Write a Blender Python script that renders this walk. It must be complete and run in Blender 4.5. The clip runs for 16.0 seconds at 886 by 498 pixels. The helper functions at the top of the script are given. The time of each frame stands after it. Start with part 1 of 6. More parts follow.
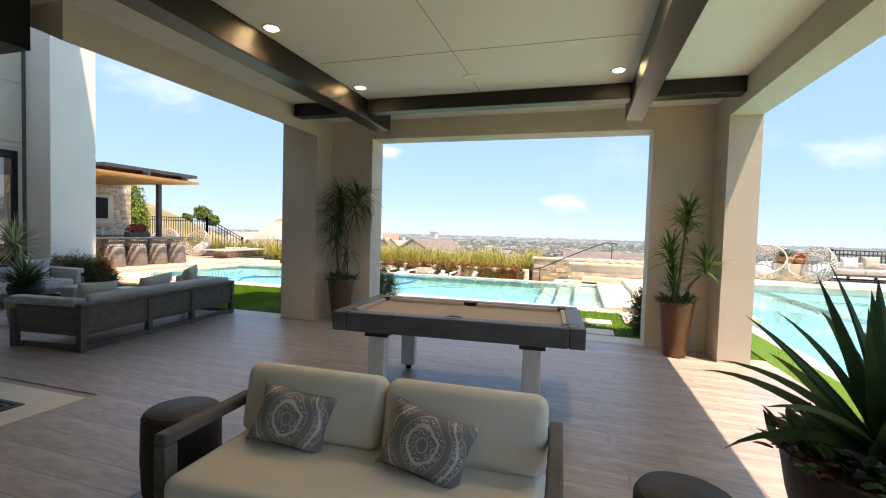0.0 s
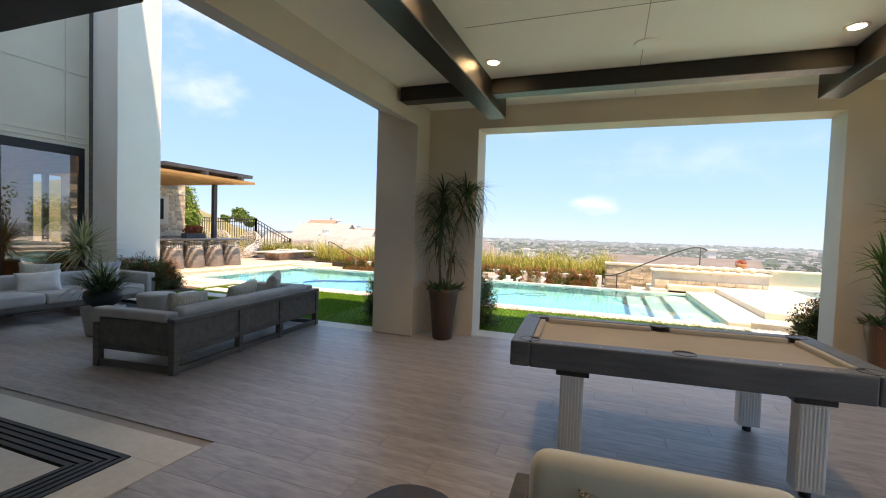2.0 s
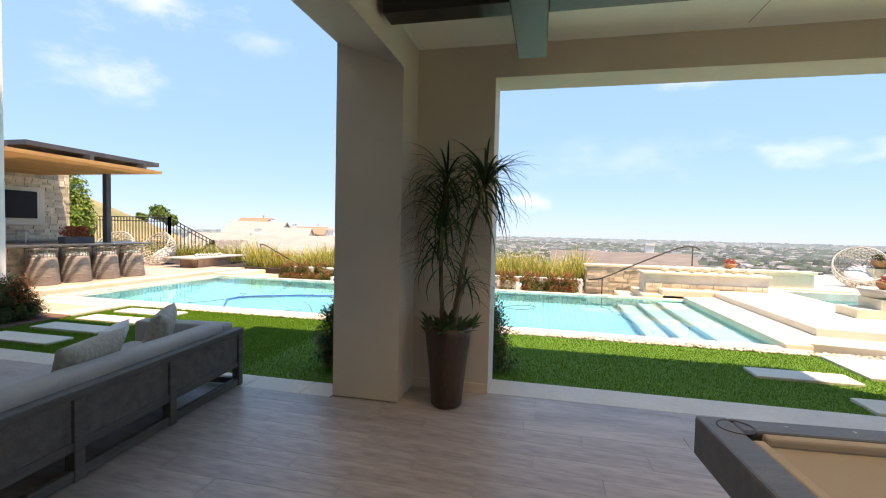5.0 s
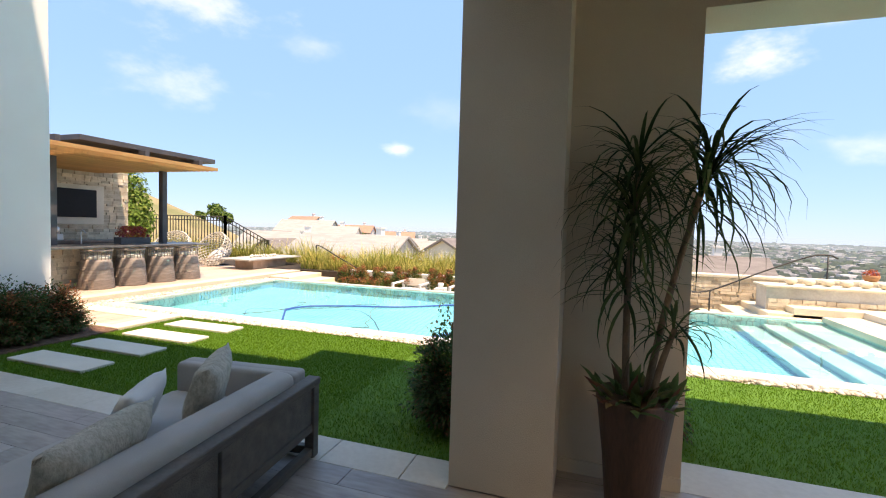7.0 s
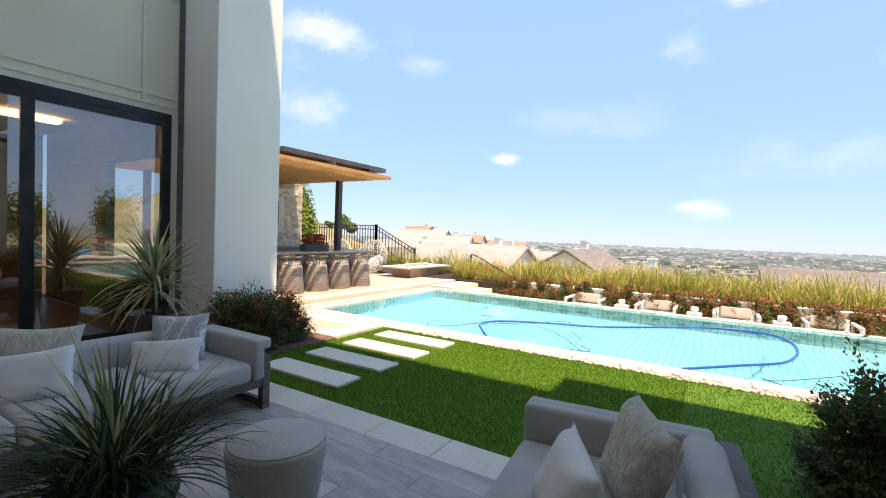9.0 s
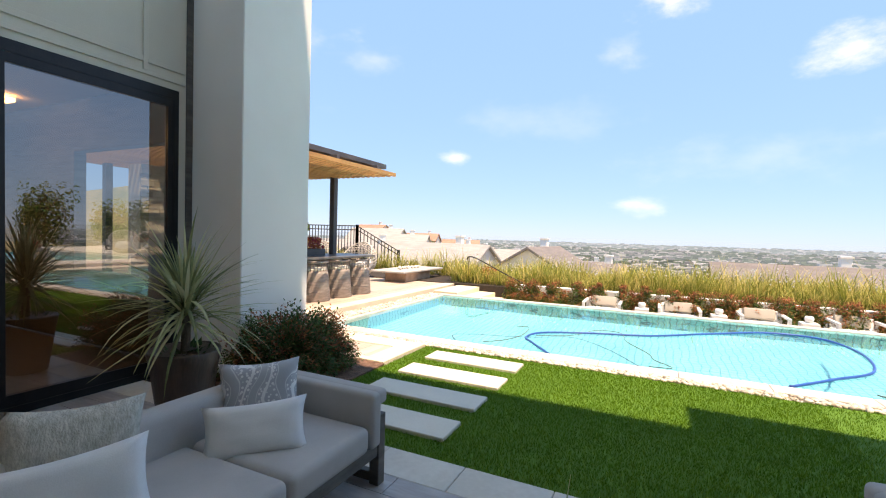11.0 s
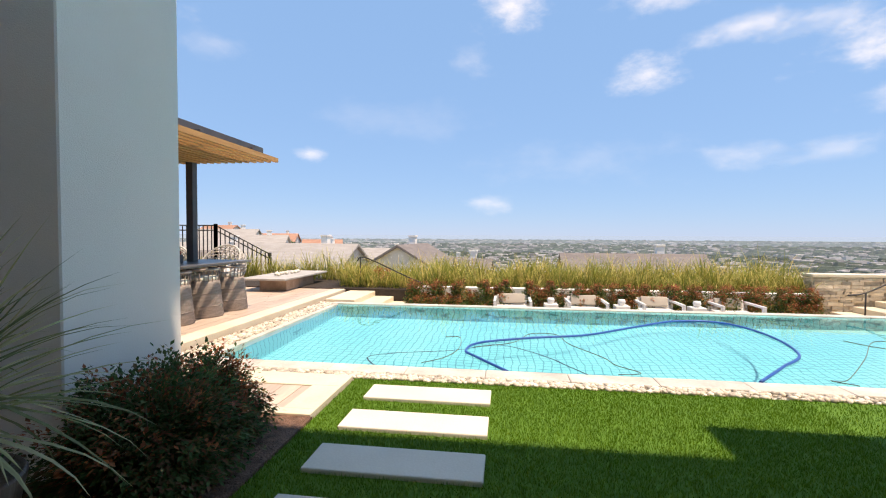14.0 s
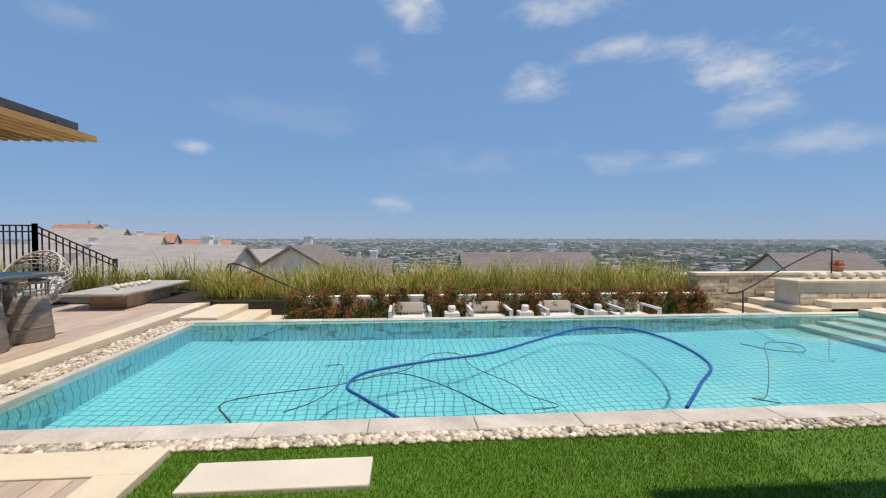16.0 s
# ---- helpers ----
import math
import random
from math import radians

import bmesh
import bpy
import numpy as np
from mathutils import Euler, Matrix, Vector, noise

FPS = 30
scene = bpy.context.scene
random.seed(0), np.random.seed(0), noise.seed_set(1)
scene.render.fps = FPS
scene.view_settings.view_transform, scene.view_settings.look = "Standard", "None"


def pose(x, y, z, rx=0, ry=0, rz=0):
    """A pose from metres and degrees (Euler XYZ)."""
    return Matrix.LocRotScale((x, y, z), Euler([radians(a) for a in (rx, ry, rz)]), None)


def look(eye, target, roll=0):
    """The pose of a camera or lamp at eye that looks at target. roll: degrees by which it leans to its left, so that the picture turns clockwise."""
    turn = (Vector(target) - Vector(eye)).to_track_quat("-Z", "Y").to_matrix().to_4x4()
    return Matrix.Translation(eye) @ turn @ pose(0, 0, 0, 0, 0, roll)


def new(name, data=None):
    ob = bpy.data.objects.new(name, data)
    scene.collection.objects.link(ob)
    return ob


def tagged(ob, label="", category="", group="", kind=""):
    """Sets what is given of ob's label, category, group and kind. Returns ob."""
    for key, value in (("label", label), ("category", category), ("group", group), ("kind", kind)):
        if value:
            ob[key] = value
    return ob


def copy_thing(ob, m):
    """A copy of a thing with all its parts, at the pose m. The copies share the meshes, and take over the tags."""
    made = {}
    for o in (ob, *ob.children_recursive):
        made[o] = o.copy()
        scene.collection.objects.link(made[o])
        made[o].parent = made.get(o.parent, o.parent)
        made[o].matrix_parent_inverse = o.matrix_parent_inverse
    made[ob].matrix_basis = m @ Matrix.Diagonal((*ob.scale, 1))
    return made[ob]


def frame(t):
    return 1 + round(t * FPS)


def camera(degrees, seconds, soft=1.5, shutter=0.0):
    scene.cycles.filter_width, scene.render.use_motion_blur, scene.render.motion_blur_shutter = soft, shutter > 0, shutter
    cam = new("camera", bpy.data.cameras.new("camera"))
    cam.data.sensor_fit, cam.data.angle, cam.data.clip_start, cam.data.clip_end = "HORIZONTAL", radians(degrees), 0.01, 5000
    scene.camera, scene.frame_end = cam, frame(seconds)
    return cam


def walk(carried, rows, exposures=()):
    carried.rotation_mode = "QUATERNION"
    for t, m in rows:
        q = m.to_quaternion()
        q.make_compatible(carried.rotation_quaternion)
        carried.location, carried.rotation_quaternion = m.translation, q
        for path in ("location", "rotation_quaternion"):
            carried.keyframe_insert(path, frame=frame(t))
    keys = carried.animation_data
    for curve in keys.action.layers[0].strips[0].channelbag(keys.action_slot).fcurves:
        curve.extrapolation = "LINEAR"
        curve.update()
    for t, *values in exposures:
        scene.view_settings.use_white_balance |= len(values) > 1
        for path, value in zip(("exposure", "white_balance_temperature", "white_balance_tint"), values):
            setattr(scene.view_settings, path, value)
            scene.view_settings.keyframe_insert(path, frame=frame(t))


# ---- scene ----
cam = camera(89.42, 16.0, soft=1.1)
PATH = [  # seconds, x, y, z, yaw, pitch, lean
    (0, -0.000, 0.000, 1.505, 16.99, -2.30, 1.66),
    (0.5, -0.336, 0.246, 1.478, 16.86, -2.36, 1.77),
    (1, -0.699, 0.357, 1.472, 18.32, -2.40, 2.07),
    (1.5, -1.078, 0.385, 1.488, 20.16, -2.34, 2.02),
    (2, -1.474, 0.513, 1.484, 20.50, -2.17, 1.90),
    (2.5, -1.826, 0.672, 1.490, 20.27, -2.12, 1.65),
    (3, -2.070, 0.965, 1.491, 17.11, -1.96, 1.36),
    (3.5, -2.284, 1.398, 1.503, 14.40, -2.08, 1.29),
    (4, -2.474, 1.801, 1.501, 14.12, -2.22, 1.37),
    (4.2, -2.539, 1.899, 1.504, 13.67, -2.23, 1.35),
    (6.3, -3.384, 3.417, 1.593, 12.49, -2.46, 1.34),
    (6.5, -3.495, 3.464, 1.592, 13.64, -2.56, 1.34),
    (7, -3.894, 3.624, 1.609, 18.28, -2.65, 1.69),
    (7.5, -4.438, 3.722, 1.569, 24.82, -2.50, 2.31),
    (8, -4.868, 3.725, 1.572, 29.69, -2.39, 2.31),
    (8.5, -5.317, 3.674, 1.558, 30.88, -2.01, 2.19),
    (9, -5.765, 3.652, 1.530, 31.80, -1.82, 2.06),
    (9.2, -5.969, 3.664, 1.544, 32.19, -1.85, 2.05),
    (11.3, -7.742, 3.750, 1.586, 24.53, -1.77, 1.53),
    (11.5, -7.912, 3.746, 1.605, 24.13, -1.70, 1.48),
    (12, -8.253, 3.808, 1.602, 23.70, -1.69, 1.43),
    (12.5, -8.513, 3.857, 1.601, 23.30, -1.84, 1.14),
    (13, -8.680, 4.052, 1.574, 16.05, -1.41, 0.54),
    (13.5, -8.741, 4.399, 1.530, 9.90, -1.39, 0.18),
    (14, -8.797, 4.747, 1.535, 7.92, -1.78, 0.27),
    (14.5, -8.849, 5.059, 1.585, 7.43, -1.89, 0.29),
    (15, -8.781, 5.373, 1.600, 6.90, -1.94, 0.06),
    (15.5, -8.727, 5.728, 1.581, 0.62, -1.86, 0.09),
    (16, -8.677, 5.978, 1.585, -4.59, -1.82, 0.05),
]
EXPOSURE = [(0.0, 0.86, 8500, 22), (5.0, 0.84, 8500, 22), (6.4, 0.72, 8200, 22), (7.0, 0.82, 8400, 22), (9.0, 0.80, 8500, 22), (12.5, 0.72, 8500, 22), (14.5, 0.13, 7700, 19), (16.0, -0.33, 7100, 16)]
walk(cam, [(t, pose(x, y, z, 90 + pitch, 0, yaw) @ pose(0, 0, 0, 0, 0, lean)) for t, x, y, z, yaw, pitch, lean in PATH], EXPOSURE)

# ---- world, sun, exposure ----
SUN_WAY = Vector((-0.30, 0.167, -1.0))
world = bpy.data.worlds.new("world")
scene.world = world
world.use_nodes = True
wn = world.node_tree
sky = wn.nodes.new("ShaderNodeTexSky")
sky.sky_type, sky.sun_disc = "NISHITA", False
sky.sun_elevation, sky.sun_rotation = radians(71), radians(119)
sky.altitude, sky.air_density, sky.dust_density, sky.ozone_density = 100, 1.0, 0.0, 4.0
cast = wn.nodes.new("ShaderNodeMix")
cast.data_type = "RGBA"
cast.inputs[0].default_value, cast.inputs[7].default_value = 0.80, (1.26, 2.86, 5.5, 1)  # thin even haze
wn.links.new(sky.outputs[0], cast.inputs[6])
wn.links.new(cast.outputs[2], wn.nodes["Background"].inputs[0])
wn.nodes["Background"].inputs[1].default_value = 0.15
sun = bpy.data.lights.new("sun", "SUN")
sun.energy, sun.angle, sun.color = 4.9, radians(0.53), (1.0, 0.92, 0.80)
new("sun", sun).matrix_world = look((0, 0, 60), Vector((0, 0, 60)) + SUN_WAY)

# ---- materials ----


def nodes_of(m):
    m.use_nodes = True
    return m.node_tree.nodes, m.node_tree.links, m.node_tree.nodes["Principled BSDF"]


def material(name, a, b, rough=0.6, scale=4.0, fine=60.0, bump=0.15, metal=0.0, stretch=(1, 1, 1), vary=0.0, island=0.0, coat=0.0, spec=0.5, depth=0.01):
    """Two tones mixed by a broad noise and grain by a fine one, with relief; vary and island shift the value from piece to piece."""
    m = bpy.data.materials.new(name)
    n, l, p = nodes_of(m)
    tc, mp = n.new("ShaderNodeTexCoord"), n.new("ShaderNodeMapping")
    mp.inputs["Scale"].default_value = stretch
    l.new(tc.outputs["Object"], mp.inputs[0])
    n1, n2 = n.new("ShaderNodeTexNoise"), n.new("ShaderNodeTexNoise")
    n1.inputs["Scale"].default_value, n1.inputs["Detail"].default_value = scale, 5
    n2.inputs["Scale"].default_value, n2.inputs["Detail"].default_value = fine, 3
    l.new(mp.outputs[0], n1.inputs[0])
    l.new(mp.outputs[0], n2.inputs[0])
    mix = n.new("ShaderNodeMix")
    mix.data_type = "RGBA"
    mix.inputs[6].default_value, mix.inputs[7].default_value = (*a, 1), (*b, 1)
    add = n.new("ShaderNodeMath")
    add.operation = "MULTIPLY_ADD"
    add.inputs[1].default_value = 0.45
    l.new(n2.outputs[0], add.inputs[0])
    sub = n.new("ShaderNodeMath")
    sub.operation, sub.inputs[1].default_value = "SUBTRACT", 0.22
    l.new(n1.outputs[0], sub.inputs[0])
    ramp = n.new("ShaderNodeMapRange")
    ramp.inputs[1].default_value, ramp.inputs[2].default_value = 0.3, 0.7
    l.new(sub.outputs[0], add.inputs[2])
    l.new(add.outputs[0], ramp.inputs[0])
    l.new(ramp.outputs[0], mix.inputs[0])
    out = mix.outputs[2]
    if vary or island:
        hsv = n.new("ShaderNodeHueSaturation")
        src = n.new("ShaderNodeNewGeometry").outputs["Random Per Island"] if island else n.new("ShaderNodeObjectInfo").outputs["Random"]
        mr = n.new("ShaderNodeMapRange")
        k = island or vary
        mr.inputs[3].default_value, mr.inputs[4].default_value = 1 - k, 1 + k
        l.new(src, mr.inputs[0])
        l.new(mr.outputs[0], hsv.inputs["Value"])
        l.new(out, hsv.inputs["Color"])
        out = hsv.outputs[0]
    l.new(out, p.inputs["Base Color"])
    rr = n.new("ShaderNodeMapRange")
    rr.inputs[3].default_value, rr.inputs[4].default_value = max(0.03, rough - 0.08), min(1, rough + 0.08)
    l.new(n1.outputs[0], rr.inputs[0])
    l.new(rr.outputs[0], p.inputs["Roughness"])
    p.inputs["Metallic"].default_value = metal
    p.inputs["Coat Weight"].default_value = coat
    p.inputs["Specular IOR Level"].default_value = spec
    if bump:
        bp = n.new("ShaderNodeBump")
        bp.inputs["Strength"].default_value, bp.inputs["Distance"].default_value = bump, depth
        l.new(n2.outputs[0], bp.inputs["Height"])
        l.new(bp.outputs[0], p.inputs["Normal"])
    return m


def leafy(name, a, b, tip, island=0.35):
    """Foliage: light passes through it a little, and each leaf has a tone of its own."""
    m = material(name, a, b, 0.58, 3.0, 25.0, 0.0, island=island, spec=0.18)
    n, l, p = nodes_of(m)
    geo, mr, mix = n.new("ShaderNodeNewGeometry"), n.new("ShaderNodeMapRange"), n.new("ShaderNodeMix")
    mix.data_type = "RGBA"
    n1 = n.new("ShaderNodeTexNoise")
    n1.inputs["Scale"].default_value = 2.2
    tc = n.new("ShaderNodeTexCoord")
    l.new(tc.outputs["Object"], n1.inputs[0])
    ma = n.new("ShaderNodeMath")
    ma.operation = "ADD"
    l.new(geo.outputs["Random Per Island"], ma.inputs[0])
    l.new(n1.outputs[0], ma.inputs[1])
    mr.inputs[1].default_value, mr.inputs[2].default_value = 1.0, 1.45
    l.new(ma.outputs[0], mr.inputs[0])
    l.new(mr.outputs[0], mix.inputs[0])
    old = p.inputs["Base Color"].links[0].from_socket
    l.new(old, mix.inputs[6])
    mix.inputs[7].default_value = (*tip, 1)
    l.new(mix.outputs[2], p.inputs["Base Color"])
    tr, ms = n.new("ShaderNodeBsdfTranslucent"), n.new("ShaderNodeMixShader")
    l.new(mix.outputs[2], tr.inputs[0])
    ms.inputs[0].default_value = 0.3
    l.new(p.outputs[0], ms.inputs[1])
    l.new(tr.outputs[0], ms.inputs[2])
    l.new(ms.outputs[0], n["Material Output"].inputs[0])
    return m


def pane_material(name, tint, gloss_rough, ior=1.5, bump=0.0, bump_scale=3.0):
    """Glass or water: a clear tinted sheet whose gloss follows Fresnel."""
    m = bpy.data.materials.new(name)
    n, l, p = nodes_of(m)
    n.remove(p)
    tr, gl, fr, ms = n.new("ShaderNodeBsdfTransparent"), n.new("ShaderNodeBsdfGlossy"), n.new("ShaderNodeFresnel"), n.new("ShaderNodeMixShader")
    tr.inputs[0].default_value = (*tint, 1)
    gl.inputs["Roughness"].default_value = gloss_rough
    fr.inputs[0].default_value = ior
    if bump:
        tc, no, bp = n.new("ShaderNodeTexCoord"), n.new("ShaderNodeTexNoise"), n.new("ShaderNodeBump")
        no.inputs["Scale"].default_value, no.inputs["Detail"].default_value = bump_scale, 3
        bp.inputs["Strength"].default_value, bp.inputs["Distance"].default_value = bump, 0.02
        l.new(tc.outputs["Object"], no.inputs[0])
        l.new(no.outputs[0], bp.inputs["Height"])
        l.new(bp.outputs[0], gl.inputs["Normal"])
        l.new(bp.outputs[0], fr.inputs["Normal"])
    l.new(fr.outputs[0], ms.inputs[0])
    l.new(tr.outputs[0], ms.inputs[1])
    l.new(gl.outputs[0], ms.inputs[2])
    l.new(ms.outputs[0], n["Material Output"].inputs[0])
    return m


def water_material():
    m = bpy.data.materials.new("water")
    n, l, p = nodes_of(m)
    n.remove(p)
    gl, tc, no, bp = n.new("ShaderNodeBsdfGlass"), n.new("ShaderNodeTexCoord"), n.new("ShaderNodeTexNoise"), n.new("ShaderNodeBump")
    gl.inputs["Color"].default_value, gl.inputs["Roughness"].default_value, gl.inputs["IOR"].default_value = (0.86, 0.98, 0.99, 1), 0.0, 1.33
    no.inputs["Scale"].default_value, no.inputs["Detail"].default_value = 2.6, 2
    bp.inputs["Strength"].default_value, bp.inputs["Distance"].default_value = 0.13, 0.02
    l.new(tc.outputs["Object"], no.inputs[0])
    l.new(no.outputs[0], bp.inputs["Height"])
    l.new(bp.outputs[0], gl.inputs["Normal"])
    l.new(gl.outputs[0], n["Material Output"].inputs[0])
    return m


def glow(name, colour, strength):
    m = bpy.data.materials.new(name)
    n, l, p = nodes_of(m)
    p.inputs["Base Color"].default_value = (*colour, 1)
    p.inputs["Emission Color"].default_value = (*colour, 1)
    p.inputs["Emission Strength"].default_value = strength
    return m


STUCCO = material("stucco", (0.56, 0.49, 0.40), (0.64, 0.57, 0.47), 0.85, 1.2, 140, 0.35)
WHITE_STUCCO = material("white_stucco", (0.82, 0.80, 0.74), (0.87, 0.85, 0.80), 0.85, 1.0, 120, 0.3)
CEILING = material("ceiling_paint", (0.85, 0.83, 0.73), (0.89, 0.87, 0.78), 0.8, 0.8, 60, 0.08)
SIDING = material("siding_paint", (0.58, 0.55, 0.46), (0.65, 0.62, 0.53), 0.6, 1.0, 90, 0.08)
DARK_BEAM = material("dark_stained_wood", (0.006, 0.0048, 0.0042), (0.012, 0.0096, 0.0078), 0.34, 3, 40, 0.2, stretch=(8, 1, 8), spec=0.5)
BRONZE = material("dark_bronze_metal", (0.012, 0.012, 0.013), (0.022, 0.021, 0.021), 0.35, 5, 80, 0.05, metal=0.5)
PLANK = material("wood_look_tile", (0.25, 0.212, 0.188), (0.48, 0.43, 0.40), 0.38, 1.1, 9, 0.08, stretch=(0.7, 3.2, 1), vary=0.08)
PLANK_FAR = material("wood_look_tile_joined", (0.25, 0.212, 0.188), (0.48, 0.43, 0.40), 0.38, 1.1, 9, 0.08, stretch=(0.7, 3.2, 1), island=0.08)
# the patio's wood-look tile again, its colour lightened for sunshine
DECK_TILE = material("sun_lightened_deck_tile", (0.46, 0.35, 0.27), (0.60, 0.48, 0.38), 0.5, 1.6, 14, 0.12, stretch=(6, 0.7, 1), island=0.1)
GROUT = material("grout", (0.34, 0.29, 0.25), (0.42, 0.36, 0.32), 0.9, 5, 80, 0.1)
TRAVERTINE = material("travertine", (0.55, 0.49, 0.40), (0.68, 0.62, 0.53), 0.55, 1.5, 22, 0.15, vary=0.06)
COPING = material("coping_stone", (0.46, 0.41, 0.35), (0.66, 0.61, 0.54), 0.6, 2.5, 30, 0.25, vary=0.08)
SLAB = material("pale_concrete_slab", (0.62, 0.57, 0.47), (0.71, 0.66, 0.56), 0.75, 1.8, 60, 0.15, vary=0.04)
CREAM_STONE = material("cream_step_stone", (0.66, 0.56, 0.40), (0.76, 0.67, 0.51), 0.65, 1.5, 40, 0.15)
PEBBLE = material("river_pebble", (0.46, 0.40, 0.31), (0.76, 0.69, 0.58), 0.55, 6, 50, 0.1, vary=0.4)
PEBBLE_FAR = material("river_pebble_joined", (0.42, 0.36, 0.27), (0.72, 0.65, 0.54), 0.55, 6, 50, 0.1, island=0.4)
TURF_BASE = material("turf_backing", (0.07, 0.17, 0.012), (0.085, 0.195, 0.015), 0.95, 6, 150, 0.5)
TURF = leafy("turf_blade", (0.088, 0.20, 0.010), (0.108, 0.235, 0.014), (0.145, 0.26, 0.019), 0.12)
MULCH = material("bark_mulch", (0.10, 0.05, 0.03), (0.25, 0.14, 0.09), 0.9, 12, 70, 0.9, depth=0.03)
CREAM = material("cream_fabric", (0.72, 0.67, 0.56), (0.79, 0.74, 0.63), 0.9, 3, 260, 0.25, depth=0.003)
GREY_FABRIC = material("grey_fabric", (0.38, 0.36, 0.34), (0.47, 0.445, 0.42), 0.92, 3, 240, 0.3, depth=0.003)
WHITE_FABRIC = material("white_fabric", (0.62, 0.61, 0.59), (0.72, 0.71, 0.69), 0.9, 4, 220, 0.3, depth=0.003)
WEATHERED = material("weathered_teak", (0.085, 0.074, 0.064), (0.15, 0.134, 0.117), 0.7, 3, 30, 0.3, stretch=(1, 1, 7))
CANE = material("woven_cane_panel", (0.11, 0.098, 0.085), (0.17, 0.153, 0.134), 0.8, 14, 160, 0.6)
TABLE_WOOD = material("grey_table_wood", (0.075, 0.081, 0.09), (0.125, 0.134, 0.146), 0.45, 2.5, 30, 0.2, stretch=(1, 8, 8))
FELT = material("taupe_felt", (0.36, 0.31, 0.25), (0.41, 0.355, 0.29), 0.95, 2, 300, 0.1)
CUSHION_RAIL = material("taupe_cushion", (0.40, 0.35, 0.285), (0.45, 0.40, 0.33), 0.9, 3, 200, 0.1)
WHITE_PAINT = material("white_paint", (0.74, 0.73, 0.70), (0.80, 0.79, 0.76), 0.45, 2, 60, 0.05)
BLACK = material("black_plastic", (0.012, 0.012, 0.012), (0.02, 0.02, 0.02), 0.5, 4, 60, 0.1)
COPPER = material("copper_glazed_pot", (0.10, 0.042, 0.02), (0.22, 0.105, 0.05), 0.35, 2.5, 24, 0.2, metal=0.35, stretch=(3, 3, 0.6))
BROWN_POT = material("brown_glazed_pot", (0.045, 0.026, 0.018), (0.10, 0.06, 0.042), 0.38, 3, 25, 0.3, stretch=(3, 3, 0.5))
CONCRETE = material("cast_concrete", (0.36, 0.345, 0.315), (0.47, 0.45, 0.415), 0.8, 3, 60, 0.2)
DARK_WOOD = material("dark_stump_wood", (0.010, 0.007, 0.005), (0.028, 0.020, 0.0155), 0.6, 5, 50, 0.5, stretch=(4, 4, 0.6))
STUMP_TOP = material("stump_end_grain", (0.02, 0.015, 0.012), (0.05, 0.039, 0.032), 0.6, 9, 70, 0.3)
STEP_PLASTER = material("pool_step_plaster", (0.20, 0.43, 0.43), (0.28, 0.50, 0.49), 0.7, 2, 40, 0.1)
SOIL = material("potting_soil", (0.025, 0.018, 0.012), (0.05, 0.036, 0.026), 0.95, 14, 90, 0.8)
CEDAR = material("cedar_slat", (0.40, 0.185, 0.06), (0.52, 0.27, 0.10), 0.6, 3, 30, 0.2, stretch=(6, 0.6, 6), vary=0.12)
STEEL_GREY = material("grey_steel", (0.055, 0.055, 0.06), (0.085, 0.085, 0.09), 0.5, 3, 50, 0.1)
STAINLESS = material("stainless_steel", (0.5, 0.5, 0.5), (0.6, 0.6, 0.6), 0.3, 3, 60, 0.05, metal=1.0)
LEDGE = material("ledge_stone", (0.50, 0.40, 0.28), (0.70, 0.60, 0.46), 0.8, 5, 40, 0.4, island=0.3)
TERRACOTTA = material("terracotta", (0.38, 0.17, 0.07), (0.5, 0.25, 0.11), 0.7, 4, 50, 0.2)
RATTAN = material("brown_rattan", (0.23, 0.185, 0.155), (0.35, 0.295, 0.255), 0.7, 6, 120, 0.6, stretch=(1, 1, 5))
PALE_RATTAN = material("pale_rattan", (0.45, 0.41, 0.35), (0.60, 0.56, 0.49), 0.6, 6, 90, 0.3)
IRON = material("black_iron", (0.014, 0.013, 0.012), (0.028, 0.026, 0.024), 0.55, 6, 70, 0.1)
BLUE_HOSE = material("blue_hose", (0.01, 0.07, 0.32), (0.02, 0.11, 0.42), 0.4, 6, 40, 0.1)
WATER = water_material()
GLASS = pane_material("glass", (0.42, 0.45, 0.45), 0.0, 2.9)
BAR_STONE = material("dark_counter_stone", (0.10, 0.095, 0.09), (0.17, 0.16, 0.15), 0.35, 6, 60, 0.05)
LAMP_GLOW = glow("lamp_glow", (1.0, 0.80, 0.45), 30)
COVE_GLOW = glow("cove_glow", (1.0, 0.55, 0.22), 9)
SCREEN = material("black_screen", (0.006, 0.006, 0.008), (0.010, 0.010, 0.012), 0.4, 2, 20, 0.0, spec=0.2)
BROWN_STONE = material("brown_stone", (0.33, 0.22, 0.15), (0.50, 0.36, 0.27), 0.75, 4, 40, 0.4)
BUSH_LEAF = leafy("nandina_leaf", (0.045, 0.10, 0.028), (0.09, 0.17, 0.05), (0.20, 0.10, 0.05))
TIP_LEAF = leafy("nandina_tip", (0.24, 0.08, 0.04), (0.40, 0.14, 0.06), (0.50, 0.20, 0.08))
HEDGE_LEAF = leafy("hedge_leaf", (0.065, 0.12, 0.028), (0.12, 0.19, 0.045), (0.40, 0.19, 0.07))
DRACAENA_LEAF = leafy("dracaena_leaf", (0.018, 0.045, 0.018), (0.04, 0.085, 0.03), (0.09, 0.13, 0.05))
PALE_LEAF = leafy("cordyline_leaf", (0.20, 0.24, 0.10), (0.37, 0.40, 0.19), (0.58, 0.56, 0.33))
AGAVE_LEAF = leafy("agave_leaf", (0.025, 0.065, 0.03), (0.05, 0.11, 0.045), (0.08, 0.14, 0.05), 0.15)
